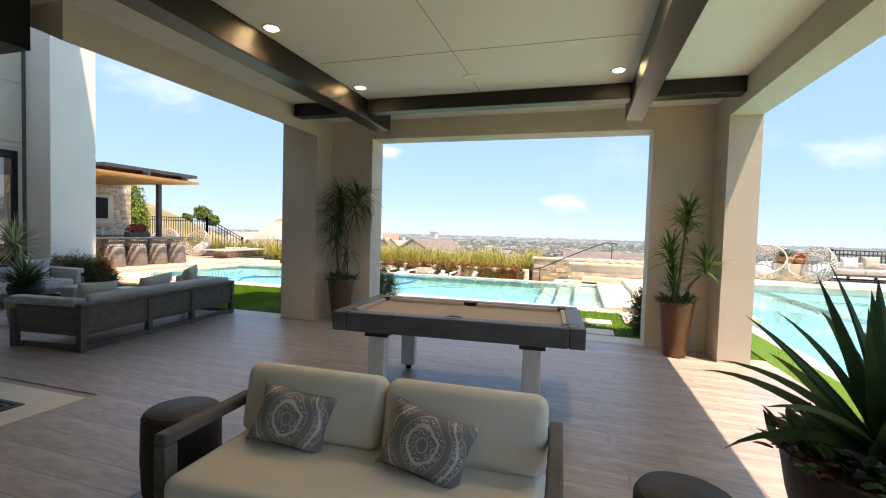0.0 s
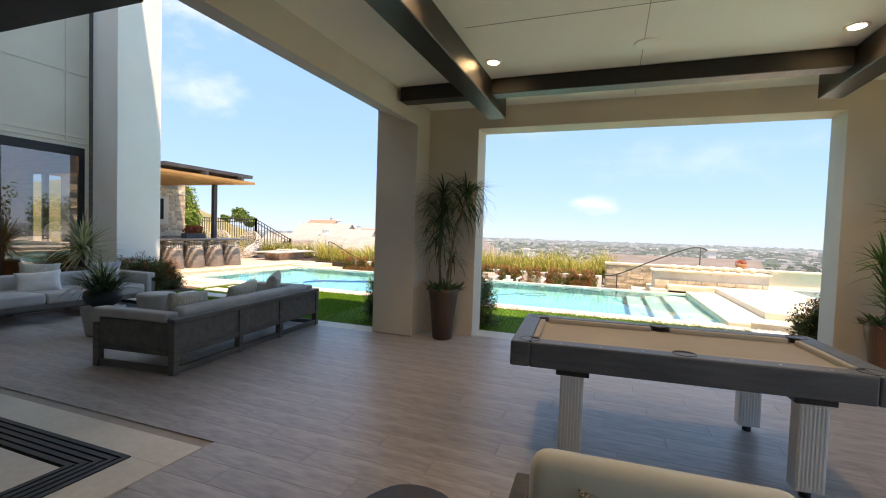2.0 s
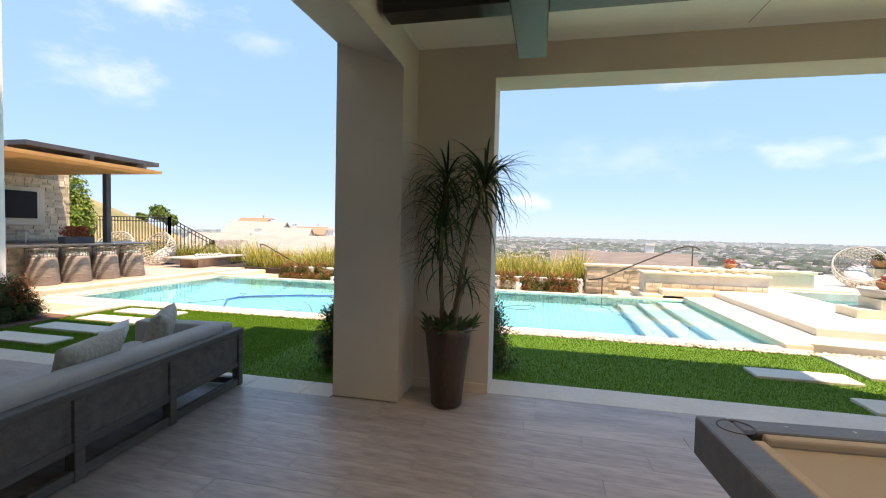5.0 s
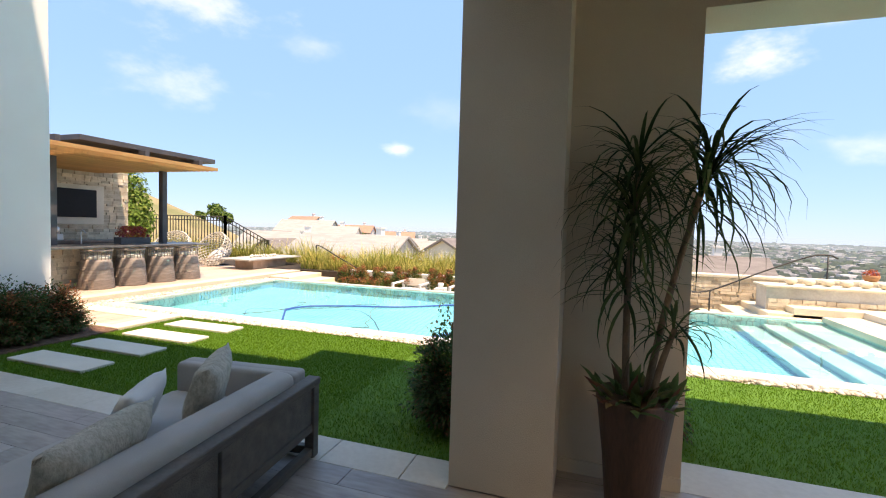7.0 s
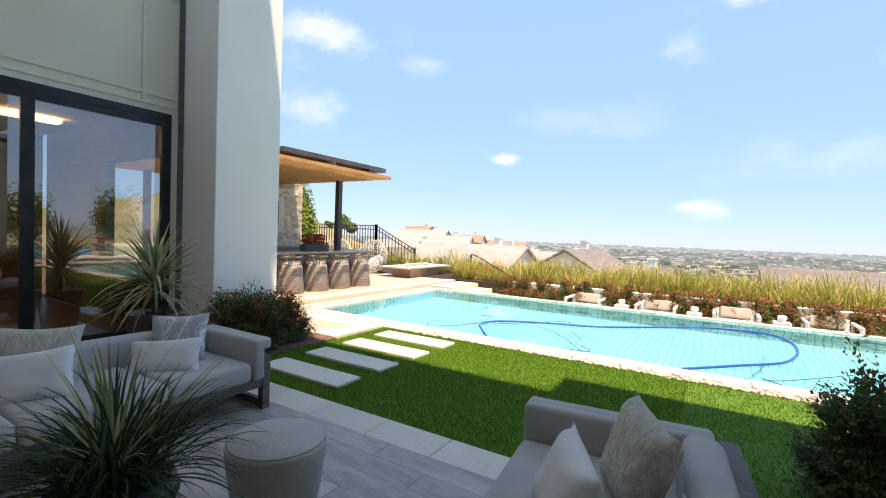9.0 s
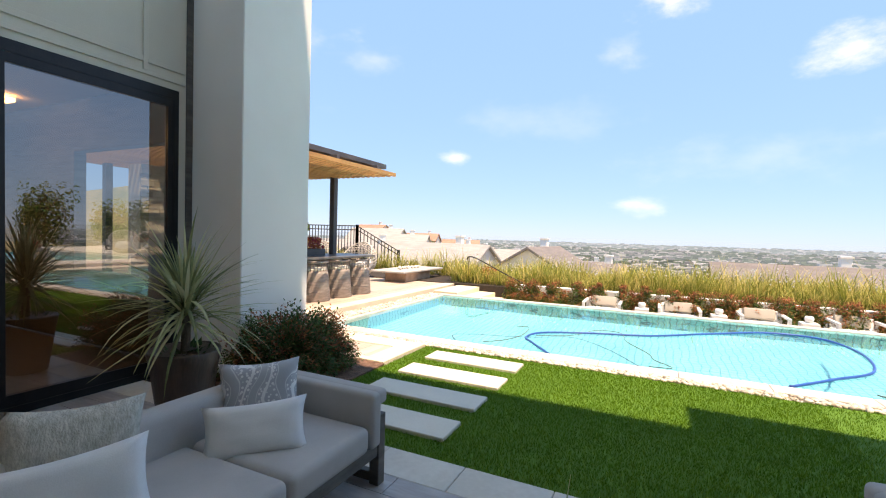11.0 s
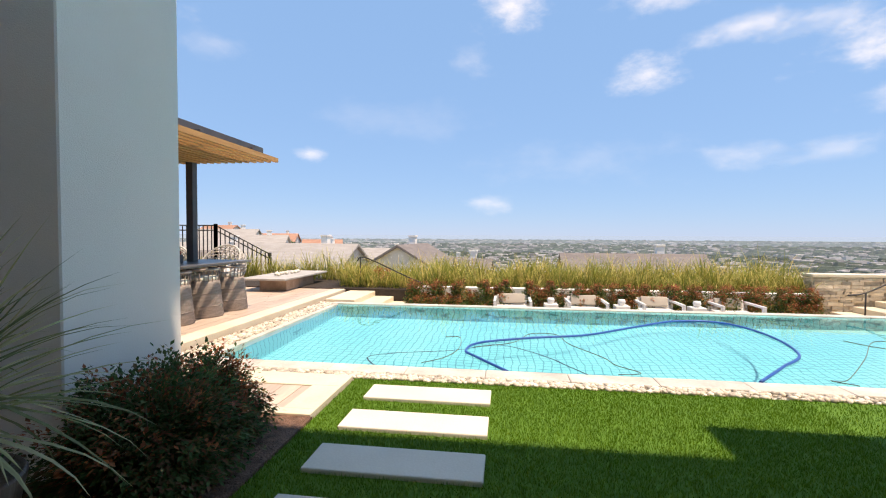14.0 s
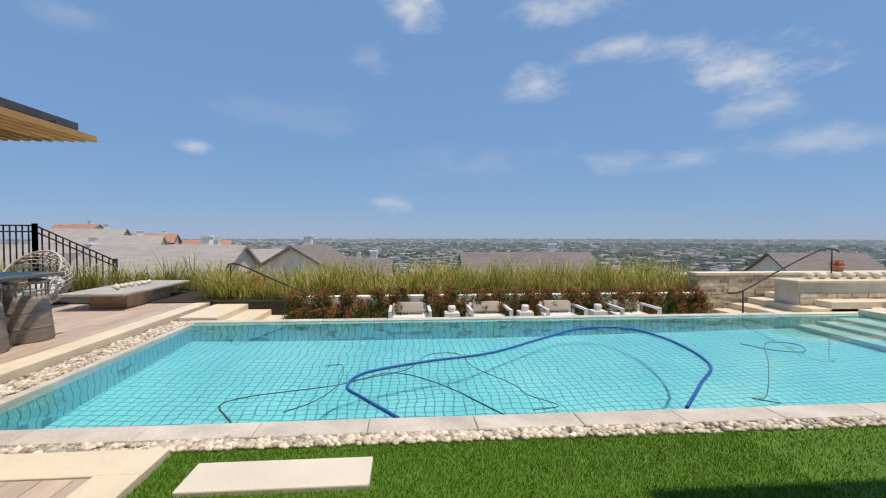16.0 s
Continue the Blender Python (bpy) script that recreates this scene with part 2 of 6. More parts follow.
SUCCULENT = leafy("succulent_leaf", (0.05, 0.11, 0.04), (0.10, 0.18, 0.07), (0.17, 0.06, 0.05))
REED = leafy("reed_blade", (0.19, 0.25, 0.035), (0.38, 0.37, 0.08), (0.72, 0.56, 0.20))
YOUNG_LEAF = leafy("young_tree_leaf", (0.12, 0.22, 0.03), (0.22, 0.34, 0.06), (0.36, 0.42, 0.10))
TREE_LEAF = leafy("tree_leaf", (0.05, 0.11, 0.02), (0.11, 0.20, 0.04), (0.22, 0.28, 0.07))
FLOWER = leafy("flower_petal", (0.45, 0.10, 0.03), (0.55, 0.16, 0.06), (0.35, 0.03, 0.12))
BARK = material("bark", (0.10, 0.075, 0.05), (0.20, 0.155, 0.11), 0.9, 6, 50, 0.7, stretch=(4, 4, 1))
ROOF_GREY = material("roof_tile_grey", (0.15, 0.13, 0.12), (0.22, 0.195, 0.18), 0.85, 0.5, 5, 0.5, stretch=(1, 6, 1), depth=0.05)
ROOF_TAN = material("roof_tile_tan", (0.30, 0.28, 0.255), (0.39, 0.365, 0.335), 0.85, 0.5, 5, 0.5, stretch=(1, 6, 1), depth=0.05)
ROOF_RED = material("roof_tile_red", (0.34, 0.17, 0.11), (0.44, 0.25, 0.17), 0.85, 0.5, 5, 0.5, stretch=(1, 6, 1), depth=0.05)
HOUSE_WALL = material("house_stucco", (0.66, 0.63, 0.57), (0.77, 0.74, 0.68), 0.85, 0.6, 20, 0.1)
WINDOW_DARK = material("far_window", (0.03, 0.035, 0.04), (0.06, 0.065, 0.07), 0.15, 1, 5, 0.0)
DRY_HILL = material("dry_grass_hill", (0.36, 0.27, 0.14), (0.17, 0.17, 0.065), 0.95, 0.11, 1.4, 0.3)
PLAIN = material("valley_plain", (0.10, 0.13, 0.09), (0.22, 0.20, 0.16), 0.95, 0.012, 0.12, 0.0)
TOWN = material("town_buildings", (0.24, 0.225, 0.22), (0.42, 0.395, 0.38), 0.85, 0.02, 0.3, 0.0, island=0.55)
FAR_TREES = material("far_trees", (0.05, 0.075, 0.05), (0.09, 0.115, 0.075), 0.95, 0.05, 0.6, 0.0, island=0.4)


def tile_plaster():
    """Aqua pool plaster with a net of darker joints."""
    m = material("pool_tile", (0.10, 0.44, 0.49), (0.16, 0.53, 0.57), 0.5, 1.2, 18, 0.1)
    n, l, p = nodes_of(m)
    tc, no, vm, br, mix = n.new("ShaderNodeTexCoord"), n.new("ShaderNodeTexNoise"), n.new("ShaderNodeVectorMath"), n.new("ShaderNodeTexBrick"), n.new("ShaderNodeMix")
    no.inputs["Scale"].default_value = 2.2
    vm.operation = "MULTIPLY_ADD"
    vm.inputs[1].default_value = (0.16, 0.16, 0.16)
    l.new(tc.outputs["Object"], no.inputs[0])
    l.new(no.outputs["Color"], vm.inputs[0])
    l.new(tc.outputs["Object"], vm.inputs[2])
    l.new(vm.outputs[0], br.inputs[0])
    br.offset = 0
    br.inputs["Color1"].default_value = br.inputs["Color2"].default_value = (0, 0, 0, 1)
    br.inputs["Mortar"].default_value = (1, 1, 1, 1)
    br.inputs["Scale"].default_value, br.inputs["Mortar Size"].default_value, br.inputs["Mortar Smooth"].default_value = 1.0, 0.011, 0.5
    br.inputs["Brick Width"].default_value = br.inputs["Row Height"].default_value = 0.118
    mix.data_type = "RGBA"
    mul = n.new("ShaderNodeMath")
    mul.operation, mul.inputs[1].default_value = "MULTIPLY", 0.9
    l.new(br.outputs[0], mul.inputs[0])
    l.new(mul.outputs[0], mix.inputs[0])
    l.new(p.inputs["Base Color"].links[0].from_socket, mix.inputs[6])
    mix.inputs[7].default_value = (0.02, 0.17, 0.22, 1)
    l.new(mix.outputs[2], p.inputs["Base Color"])
    return m


def patterned_fabric(name, ground, mark, scale, rings=False):
    """Lace print: wavy pale bands of dots and lines on darker cloth."""
    m = material(name, ground, tuple(min(1, c * 1.12) for c in ground), 0.92, 4, 240, 0.3, depth=0.003)
    n, l, p = nodes_of(m)
    tc, wv, w2, vo = (n.new("ShaderNode" + k) for k in ("TexCoord", "TexWave", "TexWave", "TexVoronoi"))
    for w, sc, di in ((wv, scale * 0.05, 1.3 if rings else 4.0), (w2, scale * 0.15, 3.9 if rings else 12.0)):
        w.wave_type, w.bands_direction, w.rings_direction = "RINGS" if rings else "BANDS", "X", "SPHERICAL"
        w.inputs["Scale"].default_value, w.inputs["Distortion"].default_value = sc, di
        w.inputs["Detail"].default_value, w.inputs["Detail Scale"].default_value = 0.0, 6.7 / sc
        l.new(tc.outputs["Object"], w.inputs[0])
    vo.inputs["Scale"].default_value = scale * 1.25
    l.new(tc.outputs["Object"], vo.inputs[0])

    def soft_step(src, lo, hi, invert=False):
        r = n.new("ShaderNodeMapRange")
        r.interpolation_type = "SMOOTHSTEP"
        r.inputs[1].default_value, r.inputs[2].default_value = lo, hi
        if invert:
            r.inputs[3].default_value, r.inputs[4].default_value = 1.0, 0.0
        l.new(src, r.inputs[0])
        return r.outputs[0]

    def joined(op, a, b):
        k = n.new("ShaderNodeMath")
        k.operation = op
        l.new(a, k.inputs[0])
        l.new(b, k.inputs[1])
        return k.outputs[0]

    dots = joined("MULTIPLY", soft_step(vo.outputs[0], 0.30, 0.44, True), soft_step(wv.outputs[1], 0.45, 0.6))
    lines = joined("MULTIPLY", soft_step(w2.outputs[1], 0.72, 0.86), soft_step(wv.outputs[1], 0.25, 0.40))
    both = joined("MAXIMUM", dots, lines)
    mix = n.new("ShaderNodeMix")
    mix.data_type = "RGBA"
    l.new(both, mix.inputs[0])
    l.new(p.inputs["Base Color"].links[0].from_socket, mix.inputs[6])
    mix.inputs[7].default_value = (*mark, 1)
    l.new(mix.outputs[2], p.inputs["Base Color"])
    return m


POOL_TILE = tile_plaster()
PRINT = patterned_fabric("printed_fabric", (0.21, 0.20, 0.185), (0.60, 0.57, 0.52), 92, True)
SOFT_PRINT = patterned_fabric("soft_printed_fabric", (0.33, 0.335, 0.345), (0.66, 0.65, 0.63), 40)
WEAVE = material("woven_fabric", (0.36, 0.33, 0.27), (0.56, 0.52, 0.44), 0.92, 30, 90, 0.8, stretch=(1.6, 1, 0.8), depth=0.006)

# ---- mesh helpers ----


def B():
    return bmesh.new()


def rbox(bm, x0, x1, y0, y1, z0, z1, r=0.0, seg=2, turn=None):
    """A box, with rounded edges of radius r."""
    m = Matrix.LocRotScale(((x0 + x1) / 2, (y0 + y1) / 2, (z0 + z1) / 2), None, (abs(x1 - x0), abs(y1 - y0), abs(z1 - z0)))
    vs = bmesh.ops.create_cube(bm, size=1, matrix=(turn @ m) if turn else m)["verts"]
    if r:
        es = list({e for v in vs for e in v.link_edges})
        bmesh.ops.bevel(bm, geom=es, offset=r, segments=seg, affect="EDGES", profile=0.5)
    return bm


def one_box(x0, x1, y0, y1, z0, z1, r=0.0, seg=2):
    return rbox(B(), x0, x1, y0, y1, z0, z1, r, seg)


def prism(bm, pts, z0, z1):
    """An upright prism over a plan."""
    lo, hi = [bm.verts.new((x, y, z0)) for x, y in pts], [bm.verts.new((x, y, z1)) for x, y in pts]
    k = len(pts)
    bm.faces.new(lo[::-1])
    bm.faces.new(hi)
    for i in range(k):
        bm.faces.new((lo[i], lo[(i + 1) % k], hi[(i + 1) % k], hi[i]))
    return bm


def profile_y(bm, pts, y0, y1):
    """A bar along y with the cross-section pts (x, z)."""
    lo, hi = [bm.verts.new((x, y0, z)) for x, z in pts], [bm.verts.new((x, y1, z)) for x, z in pts]
    k = len(pts)
    bm.faces.new(lo)
    bm.faces.new(hi[::-1])
    for i in range(k):
        bm.faces.new((lo[(i + 1) % k], lo[i], hi[i], hi[(i + 1) % k]))
    bmesh.ops.recalc_face_normals(bm, faces=bm.faces)
    return bm


def lathe(bm, prof, seg=28, cx=0.0, cy=0.0, wob=0.0):
    """A turned body from a profile of (radius, z)."""
    rings = []
    for i, (r, z) in enumerate(prof):
        rings.append([bm.verts.new((cx + r * (1 + wob * noise.noise((math.cos(a) * 1.5, math.sin(a) * 1.5, z * 2))) * math.cos(a), cy + r * (1 + wob * noise.noise((math.cos(a) * 1.5, math.sin(a) * 1.5, z * 2))) * math.sin(a), z)) for a in (2 * math.pi * k / seg for k in range(seg))])
    for a, b in zip(rings, rings[1:]):
        for k in range(seg):
            f = bm.faces.new((a[k], a[(k + 1) % seg], b[(k + 1) % seg], b[k]))
            f.smooth = True
    if prof[0][0] > 0:
        bm.faces.new(rings[0][::-1])
    if prof[-1][0] > 0:
        bm.faces.new(rings[-1])
    return bm


def tube(bm, pts, r, seg=8, r2=None):
    """A round bar along pts, tapering to r2."""
    pts = [Vector(p) for p in pts]
    rings = []
    for i, p in enumerate(pts):
        d = (pts[min(i + 1, len(pts) - 1)] - pts[max(i - 1, 0)]).normalized()
        u = d.cross(Vector((0, 0, 1)) if abs(d.z) < 0.95 else Vector((1, 0, 0))).normalized()
        v = d.cross(u)
        rad = r + ((r2 if r2 is not None else r) - r) * i / max(1, len(pts) - 1)
        rings.append([bm.verts.new(p + rad * (math.cos(a) * u + math.sin(a) * v)) for a in (2 * math.pi * k / seg for k in range(seg))])
    for a, b in zip(rings, rings[1:]):
        for k in range(seg):
            bm.faces.new((a[k], a[(k + 1) % seg], b[(k + 1) % seg], b[k])).smooth = True
    bm.faces.new(rings[0][::-1])
    bm.faces.new(rings[-1])
    return bm


def smooth_path(pts, n=8):
    """A Catmull-Rom curve through pts."""
    p = [Vector(q) for q in pts]
    p = [2 * p[0] - p[1], *p, 2 * p[-1] - p[-2]]
    out = []
    for i in range(1, len(p) - 2):
        for k in range(n):
            t = k / n
            out.append(0.5 * (2 * p[i] + (p[i + 1] - p[i - 1]) * t + (2 * p[i - 1] - 5 * p[i] + 4 * p[i + 1] - p[i + 2]) * t * t + (3 * p[i] - p[i - 1] - 3 * p[i + 1] + p[i + 2]) * t ** 3))
    return out + [p[-2]]


def pillow_mesh(w, h, t, n=12):
    """A filled cushion, w x h in the xz plane, t thick, with drawn-in sides and peaked corners."""
    bm = B()
    sides = []
    for s in (-1, 1):
        rows = []
        for j in range(n + 1):
            row = []
            for i in range(n + 1):
                u, v = 2 * i / n - 1, 2 * j / n - 1
                k = ((1 - u ** 4) * (1 - v ** 4)) ** 0.55
                px, pz = u * (1 - 0.10 * (1 - v * v) * abs(u)), v * (1 - 0.12 * (1 - u * u) * abs(v))
                wr = 0.012 * noise.noise((u * 3 + s, v * 3, w * 9))
                row.append(bm.verts.new((px * w / 2, s * (t / 2 * k) + wr * k, pz * h / 2)))
            rows.append(row)
        for j in range(n):
            for i in range(n):
                q = (rows[j][i], rows[j][i + 1], rows[j + 1][i + 1], rows[j + 1][i])
                bm.faces.new(q if s < 0 else q[::-1]).smooth = True
        sides.append(rows)
    bmesh.ops.remove_doubles(bm, verts=bm.verts, dist=0.0005)
    return bm


def part(name, bm, mat, parent=None, label="", m=None, smooth=False):
    """Links a bmesh as one mesh object under a thing or a part."""
    me = bpy.data.meshes.new(name)
    if smooth:
        for f in bm.faces:
            f.smooth = True
    bm.to_mesh(me)
    bm.free()
    for one in (mat if isinstance(mat, (list, tuple)) else (mat,)):
        me.materials.append(one)
    ob = new(name, me)
    ob.parent = parent
    if m is not None:
        ob.matrix_basis = m
    if label:
        ob["label"] = label
    return ob


def structure(name, bm, mat, label, category, m=None):
    return tagged(part(name, bm, mat, None, "", m), label, category, kind="structure")


def thing(name, label, category, m, group=""):
    ob = new(name)
    ob.empty_display_size = 0.1
    ob.matrix_basis = m
    return tagged(ob, label, category, group)


def raw_mesh(name, verts, faces, mat, parent=None):
    me = bpy.data.meshes.new(name)
    me.from_pydata(verts, [], faces)
    me.materials.append(mat)
    ob = new(name, me)
    ob.parent = parent
    return ob


def arc_leaf(V, F, base, az, elev, length, width, droop, seg=6, keel=0.15):
    """A long leaf that leaves base at az and elev and bends down by droop, widest in its lower third."""
    p, e = Vector(base), elev
    side = Vector((-math.sin(az), math.cos(az), 0))
    start = len(V)
    for i in range(seg + 1):
        t = i / seg
        w = width * (0.55 + 1.35 * t) if t < 0.33 else width * (1 - ((t - 0.33) / 0.67) ** 1.6)
        d = Vector((math.cos(az) * math.cos(e), math.sin(az) * math.cos(e), math.sin(e)))
        up = side.cross(d)
        w = max(w, 0.0008)
        V.extend([tuple(p - side * w / 2), tuple(p + up * (-keel) * w), tuple(p + side * w / 2)])
        p = p + d * (length / seg)
        e -= droop / seg * (0.4 + 1.2 * t)
    for i in range(seg):
        a = start + 3 * i
        F.append((a, a + 1, a + 4, a + 3))
        F.append((a + 1, a + 2, a + 5, a + 4))


def leaf_cloud(V, F, rng, centre, radii, count, size, dome=0.0):
    """Small leaves spread through a lumpy crown with gaps in it."""
    lumps = [(Vector((rng.uniform(-1, 1), rng.uniform(-1, 1), rng.uniform(-0.8, 1))), rng.uniform(0.28, 0.55)) for _ in range(16)]
    c, r = Vector(centre), Vector(radii)
    for _ in range(count):
        lc, lr = rng.choice(lumps)
        d = Vector((rng.gauss(0, 1), rng.gauss(0, 1), rng.gauss(0, 1))).normalized()
        q = lc * 0.62 + d * lr * rng.uniform(0.55, 1.05) if rng.random() < 0.6 else d * rng.uniform(0.6, 0.95)
        p = c + Vector((q.x * r.x, q.y * r.y, q.z * r.z))
        if p.z < dome:
            p.z = dome + rng.uniform(0, 0.1)
        n = (d + Vector((rng.uniform(-0.7, 0.7), rng.uniform(-0.7, 0.7), rng.uniform(-0.2, 0.9)))).normalized()
        u = n.cross(Vector((rng.uniform(-1, 1), rng.uniform(-1, 1), rng.uniform(-1, 1)))).normalized()
        v = n.cross(u)
        s = size * rng.uniform(0.6, 1.3)
        k = len(V)
        V.extend([tuple(p - u * s), tuple(p + v * s * 0.42 + n * s * 0.1), tuple(p + u * s), tuple(p - v * s * 0.42 + n * s * 0.1)])
        F.append((k, k + 1, k + 2, k + 3))

HOSE = [(-8.76, 9.86, -0.015), (-9.12, 10.38, -0.015), (-9.31, 10.72, -0.015), (-9.14, 11.19, -0.015), (-8.40, 11.60, -0.015), (-7.53, 11.94, -0.015), (-6.60, 12.70, -0.015), (-5.69, 13.38, -0.015), (-4.92, 13.32, -0.015), (-4.70, 12.37, -0.015), (-4.94, 11.21, -0.015), (-5.53, 10.51, -0.015), (-6.09, 9.89, -0.015)]
CLOUD_LIGHT = 1.1
FAR_HOUSES = [
    (-36, 60, -5.3, -6, 17, 10, ROOF_TAN, "tan-roofed house with a pale gable below the garden"),
    (-20.6, 62, -5.0, 84, 12, 9, ROOF_GREY, "grey gabled house below the garden"),
    (-15.5, 66, -6.4, -4, 9, 7, ROOF_GREY, "lower wing of the grey gabled house"),
    (6.4, 62, -6.3, 0, 16, 10, ROOF_GREY, "long grey-roofed house with a white chimney"),
    (54, 70, -6.8, -5, 14, 10, ROOF_GREY, "grey-roofed house below the east terrace"),
    (-58, 74, -5.5, 8, 16, 10, ROOF_TAN, "tan-roofed house on the slope"),
    (-50, 66, -6.1, 80, 12, 9, ROOF_GREY, "grey gabled house on the slope"),
    (-66, 100, -4.3, 15, 15, 10, ROOF_TAN, "tan-roofed house higher on the slope"),
    (-52, 104, -5.9, -10, 13, 9, ROOF_TAN, "house with a tan roof further down"),
    (-80, 112, -2.8, 10, 15, 10, ROOF_TAN, "pale house near the hill crest"),
    (-38, 110, -7.0, 5, 13, 9, ROOF_TAN, "house with a tan roof further down"),
    (-24, 120, -9.5, 0, 13, 9, ROOF_GREY, "house with a grey roof further down"),
    (-92, 160, -3.5, 12, 14, 9, ROOF_RED, "pale house with a red tile roof on the slope"),
    (-108, 150, -0.7, -8, 13, 9, ROOF_RED, "pale house with a red tile roof near the crest"),
    (-78, 168, -5.7, 20, 14, 9, ROOF_RED, "pale house with a red tile roof on the slope"),
    (-64, 150, -7.3, -5, 12, 8, ROOF_TAN, "pale house with a tan roof on the slope"),
]

# ---- the setting ----


def sheet(x0, x1, y0, y1, z):
    """A level water surface."""
    bm = B()
    bm.faces.new([bm.verts.new(p) for p in ((x0, y0, z), (x1, y0, z), (x1, y1, z), (x0, y1, z))])
    return bm


def upright_sheet(x, y0, y1, z0, z1):
    """A pane of glass across x."""
    bm = B()
    bm.faces.new([bm.verts.new(p) for p in ((x, y0, z0), (x, y1, z0), (x, y1, z1), (x, y0, z1))])
    return bm


POOL_X0, POOL_X1, POOL_Y0, POOL_Y1 = -12.5, 0.55, 9.82, 14.22
CEIL_Z = 3.27

# covered patio: far wall with its wide opening, side walls, lintels
structure("wall_north", rbox(rbox(rbox(B(), -4.05, -3.30, 6.70, 7.10, 0, 3.36), 0.90, 1.65, 6.70, 7.10, 0, 3.36), -3.30, 0.90, 6.70, 7.10, 2.97, 3.36), STUCCO, "taupe stucco wall with a wide opening to the pool", "wall")
structure("wall_west", profile_y(rbox(B(), -4.68, -4.05, 6.25, 7.10, 0, 3.36), [(-4.05, 2.95), (-4.05, 3.36), (-4.68, 3.36), (-4.68, 3.20)], 2.60, 6.25), STUCCO, "taupe stucco pier and lintel over the lounge side", "wall")
structure("wall_east", rbox(rbox(rbox(B(), 1.65, 2.00, 6.15, 7.10, 0, 3.36), 1.65, 2.00, -1.6, 6.15, 2.98, 3.36), 1.65, 2.00, -4.0, -1.6, 0, 3.36), STUCCO, "taupe stucco wall with an opening to the side pool", "wall")
structure("wall_south", rbox(B(), -4.68, 2.00, -4.2, -4.0, 0, 3.36), STUCCO, "plain stucco back wall of the covered patio", "wall")
structure("ceiling", rbox(B(), -4.68, 2.00, -4.2, 7.10, CEIL_Z, CEIL_Z + 0.2), CEILING, "pale painted patio ceiling", "ceiling")
structure("ceiling_joint", rbox(rbox(B(), -1.274, -1.268, 0.0, 6.6, CEIL_Z - 0.003, CEIL_Z), -2.75, 0.45, 4.28, 4.286, CEIL_Z - 0.003, CEIL_Z), GROUT, "thin joint line in the ceiling boards", "trim")
structure("baseboard", rbox(rbox(B(), -4.045, -3.30, 6.685, 6.70, 0, 0.09), 0.90, 1.645, 6.685, 6.70, 0, 0.09), STUCCO, "low stucco plinth along the wall", "baseboard")
for x0, x1, y0, y1, z0 in ((-3.08, -2.84, -3.9, 6.36, 3.00), (0.50, 0.72, -3.9, 6.36, 3.01)):
    tagged(part("ceiling_beam", one_box(x0, x1, y0, y1, z0, CEIL_Z - 0.002, 0.008, 1), DARK_BEAM), "dark stained timber beam under the ceiling", "beam", "ceiling beams", "structure")
for x0, x1 in ((-4.005, -3.082), (-2.838, 0.498), (0.722, 1.645)):
    for y0 in (5.58, 1.2):
        tagged(part("ceiling_beam", one_box(x0, x1, y0, y0 + 0.2, 3.09, CEIL_Z - 0.004, 0.008, 1), DARK_BEAM), "dark stained timber cross beam under the ceiling", "beam", "ceiling beams", "structure")

# unseen upper storey and roofs, placed to shade the lawn
structure("upper_storey", rbox(rbox(rbox(B(), -4.68, 2.00, 6.90, 7.10, 3.56, 7.1), -4.68, -4.44, -4.2, 6.90, 3.56, 7.1), 1.80, 2.00, -4.2, 6.90, 3.56, 7.1), STUCCO, "taupe stucco upper storey above the patio", "wall")
structure("roof", prism(B(), [(-4.95, -4.3), (2.3, -4.3), (2.3, 7.41), (-4.95, 7.41)], 7.12, 7.4), DARK_BEAM, "flat roof with dark eaves", "roof")
# outline fitted to the shade below; raised to 12 m for more skylight
structure("lounge_shade_roof", prism(B(), [(-10.7, 0.8), (-3.5, 0.8), (-3.5, 6.10), (-8.15, 6.10), (-8.15, 6.61), (-10.7, 6.61)], 11.8, 12.0), CEILING, "unseen flat roof set high over the lounge terrace to shade it", "roof")

# house beside the lounge: glazed corner with its black track and dark header
structure("wall_house", rbox(rbox(rbox(B(), -12.5, -4.30, 2.20, 2.45, 3.26, 6.6), -12.5, -8.9, 2.20, 2.45, 0, 3.26), -4.68, -4.30, -4.2, 2.20, 3.26, 3.56), STUCCO, "house wall above the open glazed corner", "wall")
structure("door_header", rbox(rbox(B(), -8.9, -4.26, 2.16, 2.50, 2.85, 3.255), -4.48, -4.26, -4.0, 2.16, 2.85, 3.255), BRONZE, "dark bronze header of the sliding corner doors", "trim")
structure("wall_house_inner", rbox(rbox(B(), -12.5, -4.5, -4.4, -4.2, 0, 3.4), -12.5, -12.3, -4.2, 2.2, 0, 3.4), CEILING, "pale inner wall of the house", "wall")
structure("ceiling_house", one_box(-12.3, -4.66, -4.2, 2.18, 3.262, 3.40), CEILING, "pale ceiling of the room inside", "ceiling")
structure("floor_house", one_box(-12.3, -4.44, -4.2, 2.18, -0.1, 0.004), TRAVERTINE, "pale stone floor of the room inside", "floor")
track = tagged(new("door_track"), "black slotted track of the sliding corner doors", "door track", kind="structure")
for k in range(5):
    o = 0.05 * k
    part("rail", rbox(rbox(B(), -8.9, -4.24 - o, 2.43 - o - 0.034, 2.43 - o, -0.02, 0.012), -4.24 - o - 0.034, -4.24 - o, -4.0, 2.43 - o - 0.034, -0.02, 0.012), BLACK, track)
part("channel", rbox(rbox(B(), -8.9, -4.25, 2.19, 2.425, -0.03, 0.001), -4.48, -4.25, -4.0, 2.19, -0.03, 0.001), BRONZE, track)
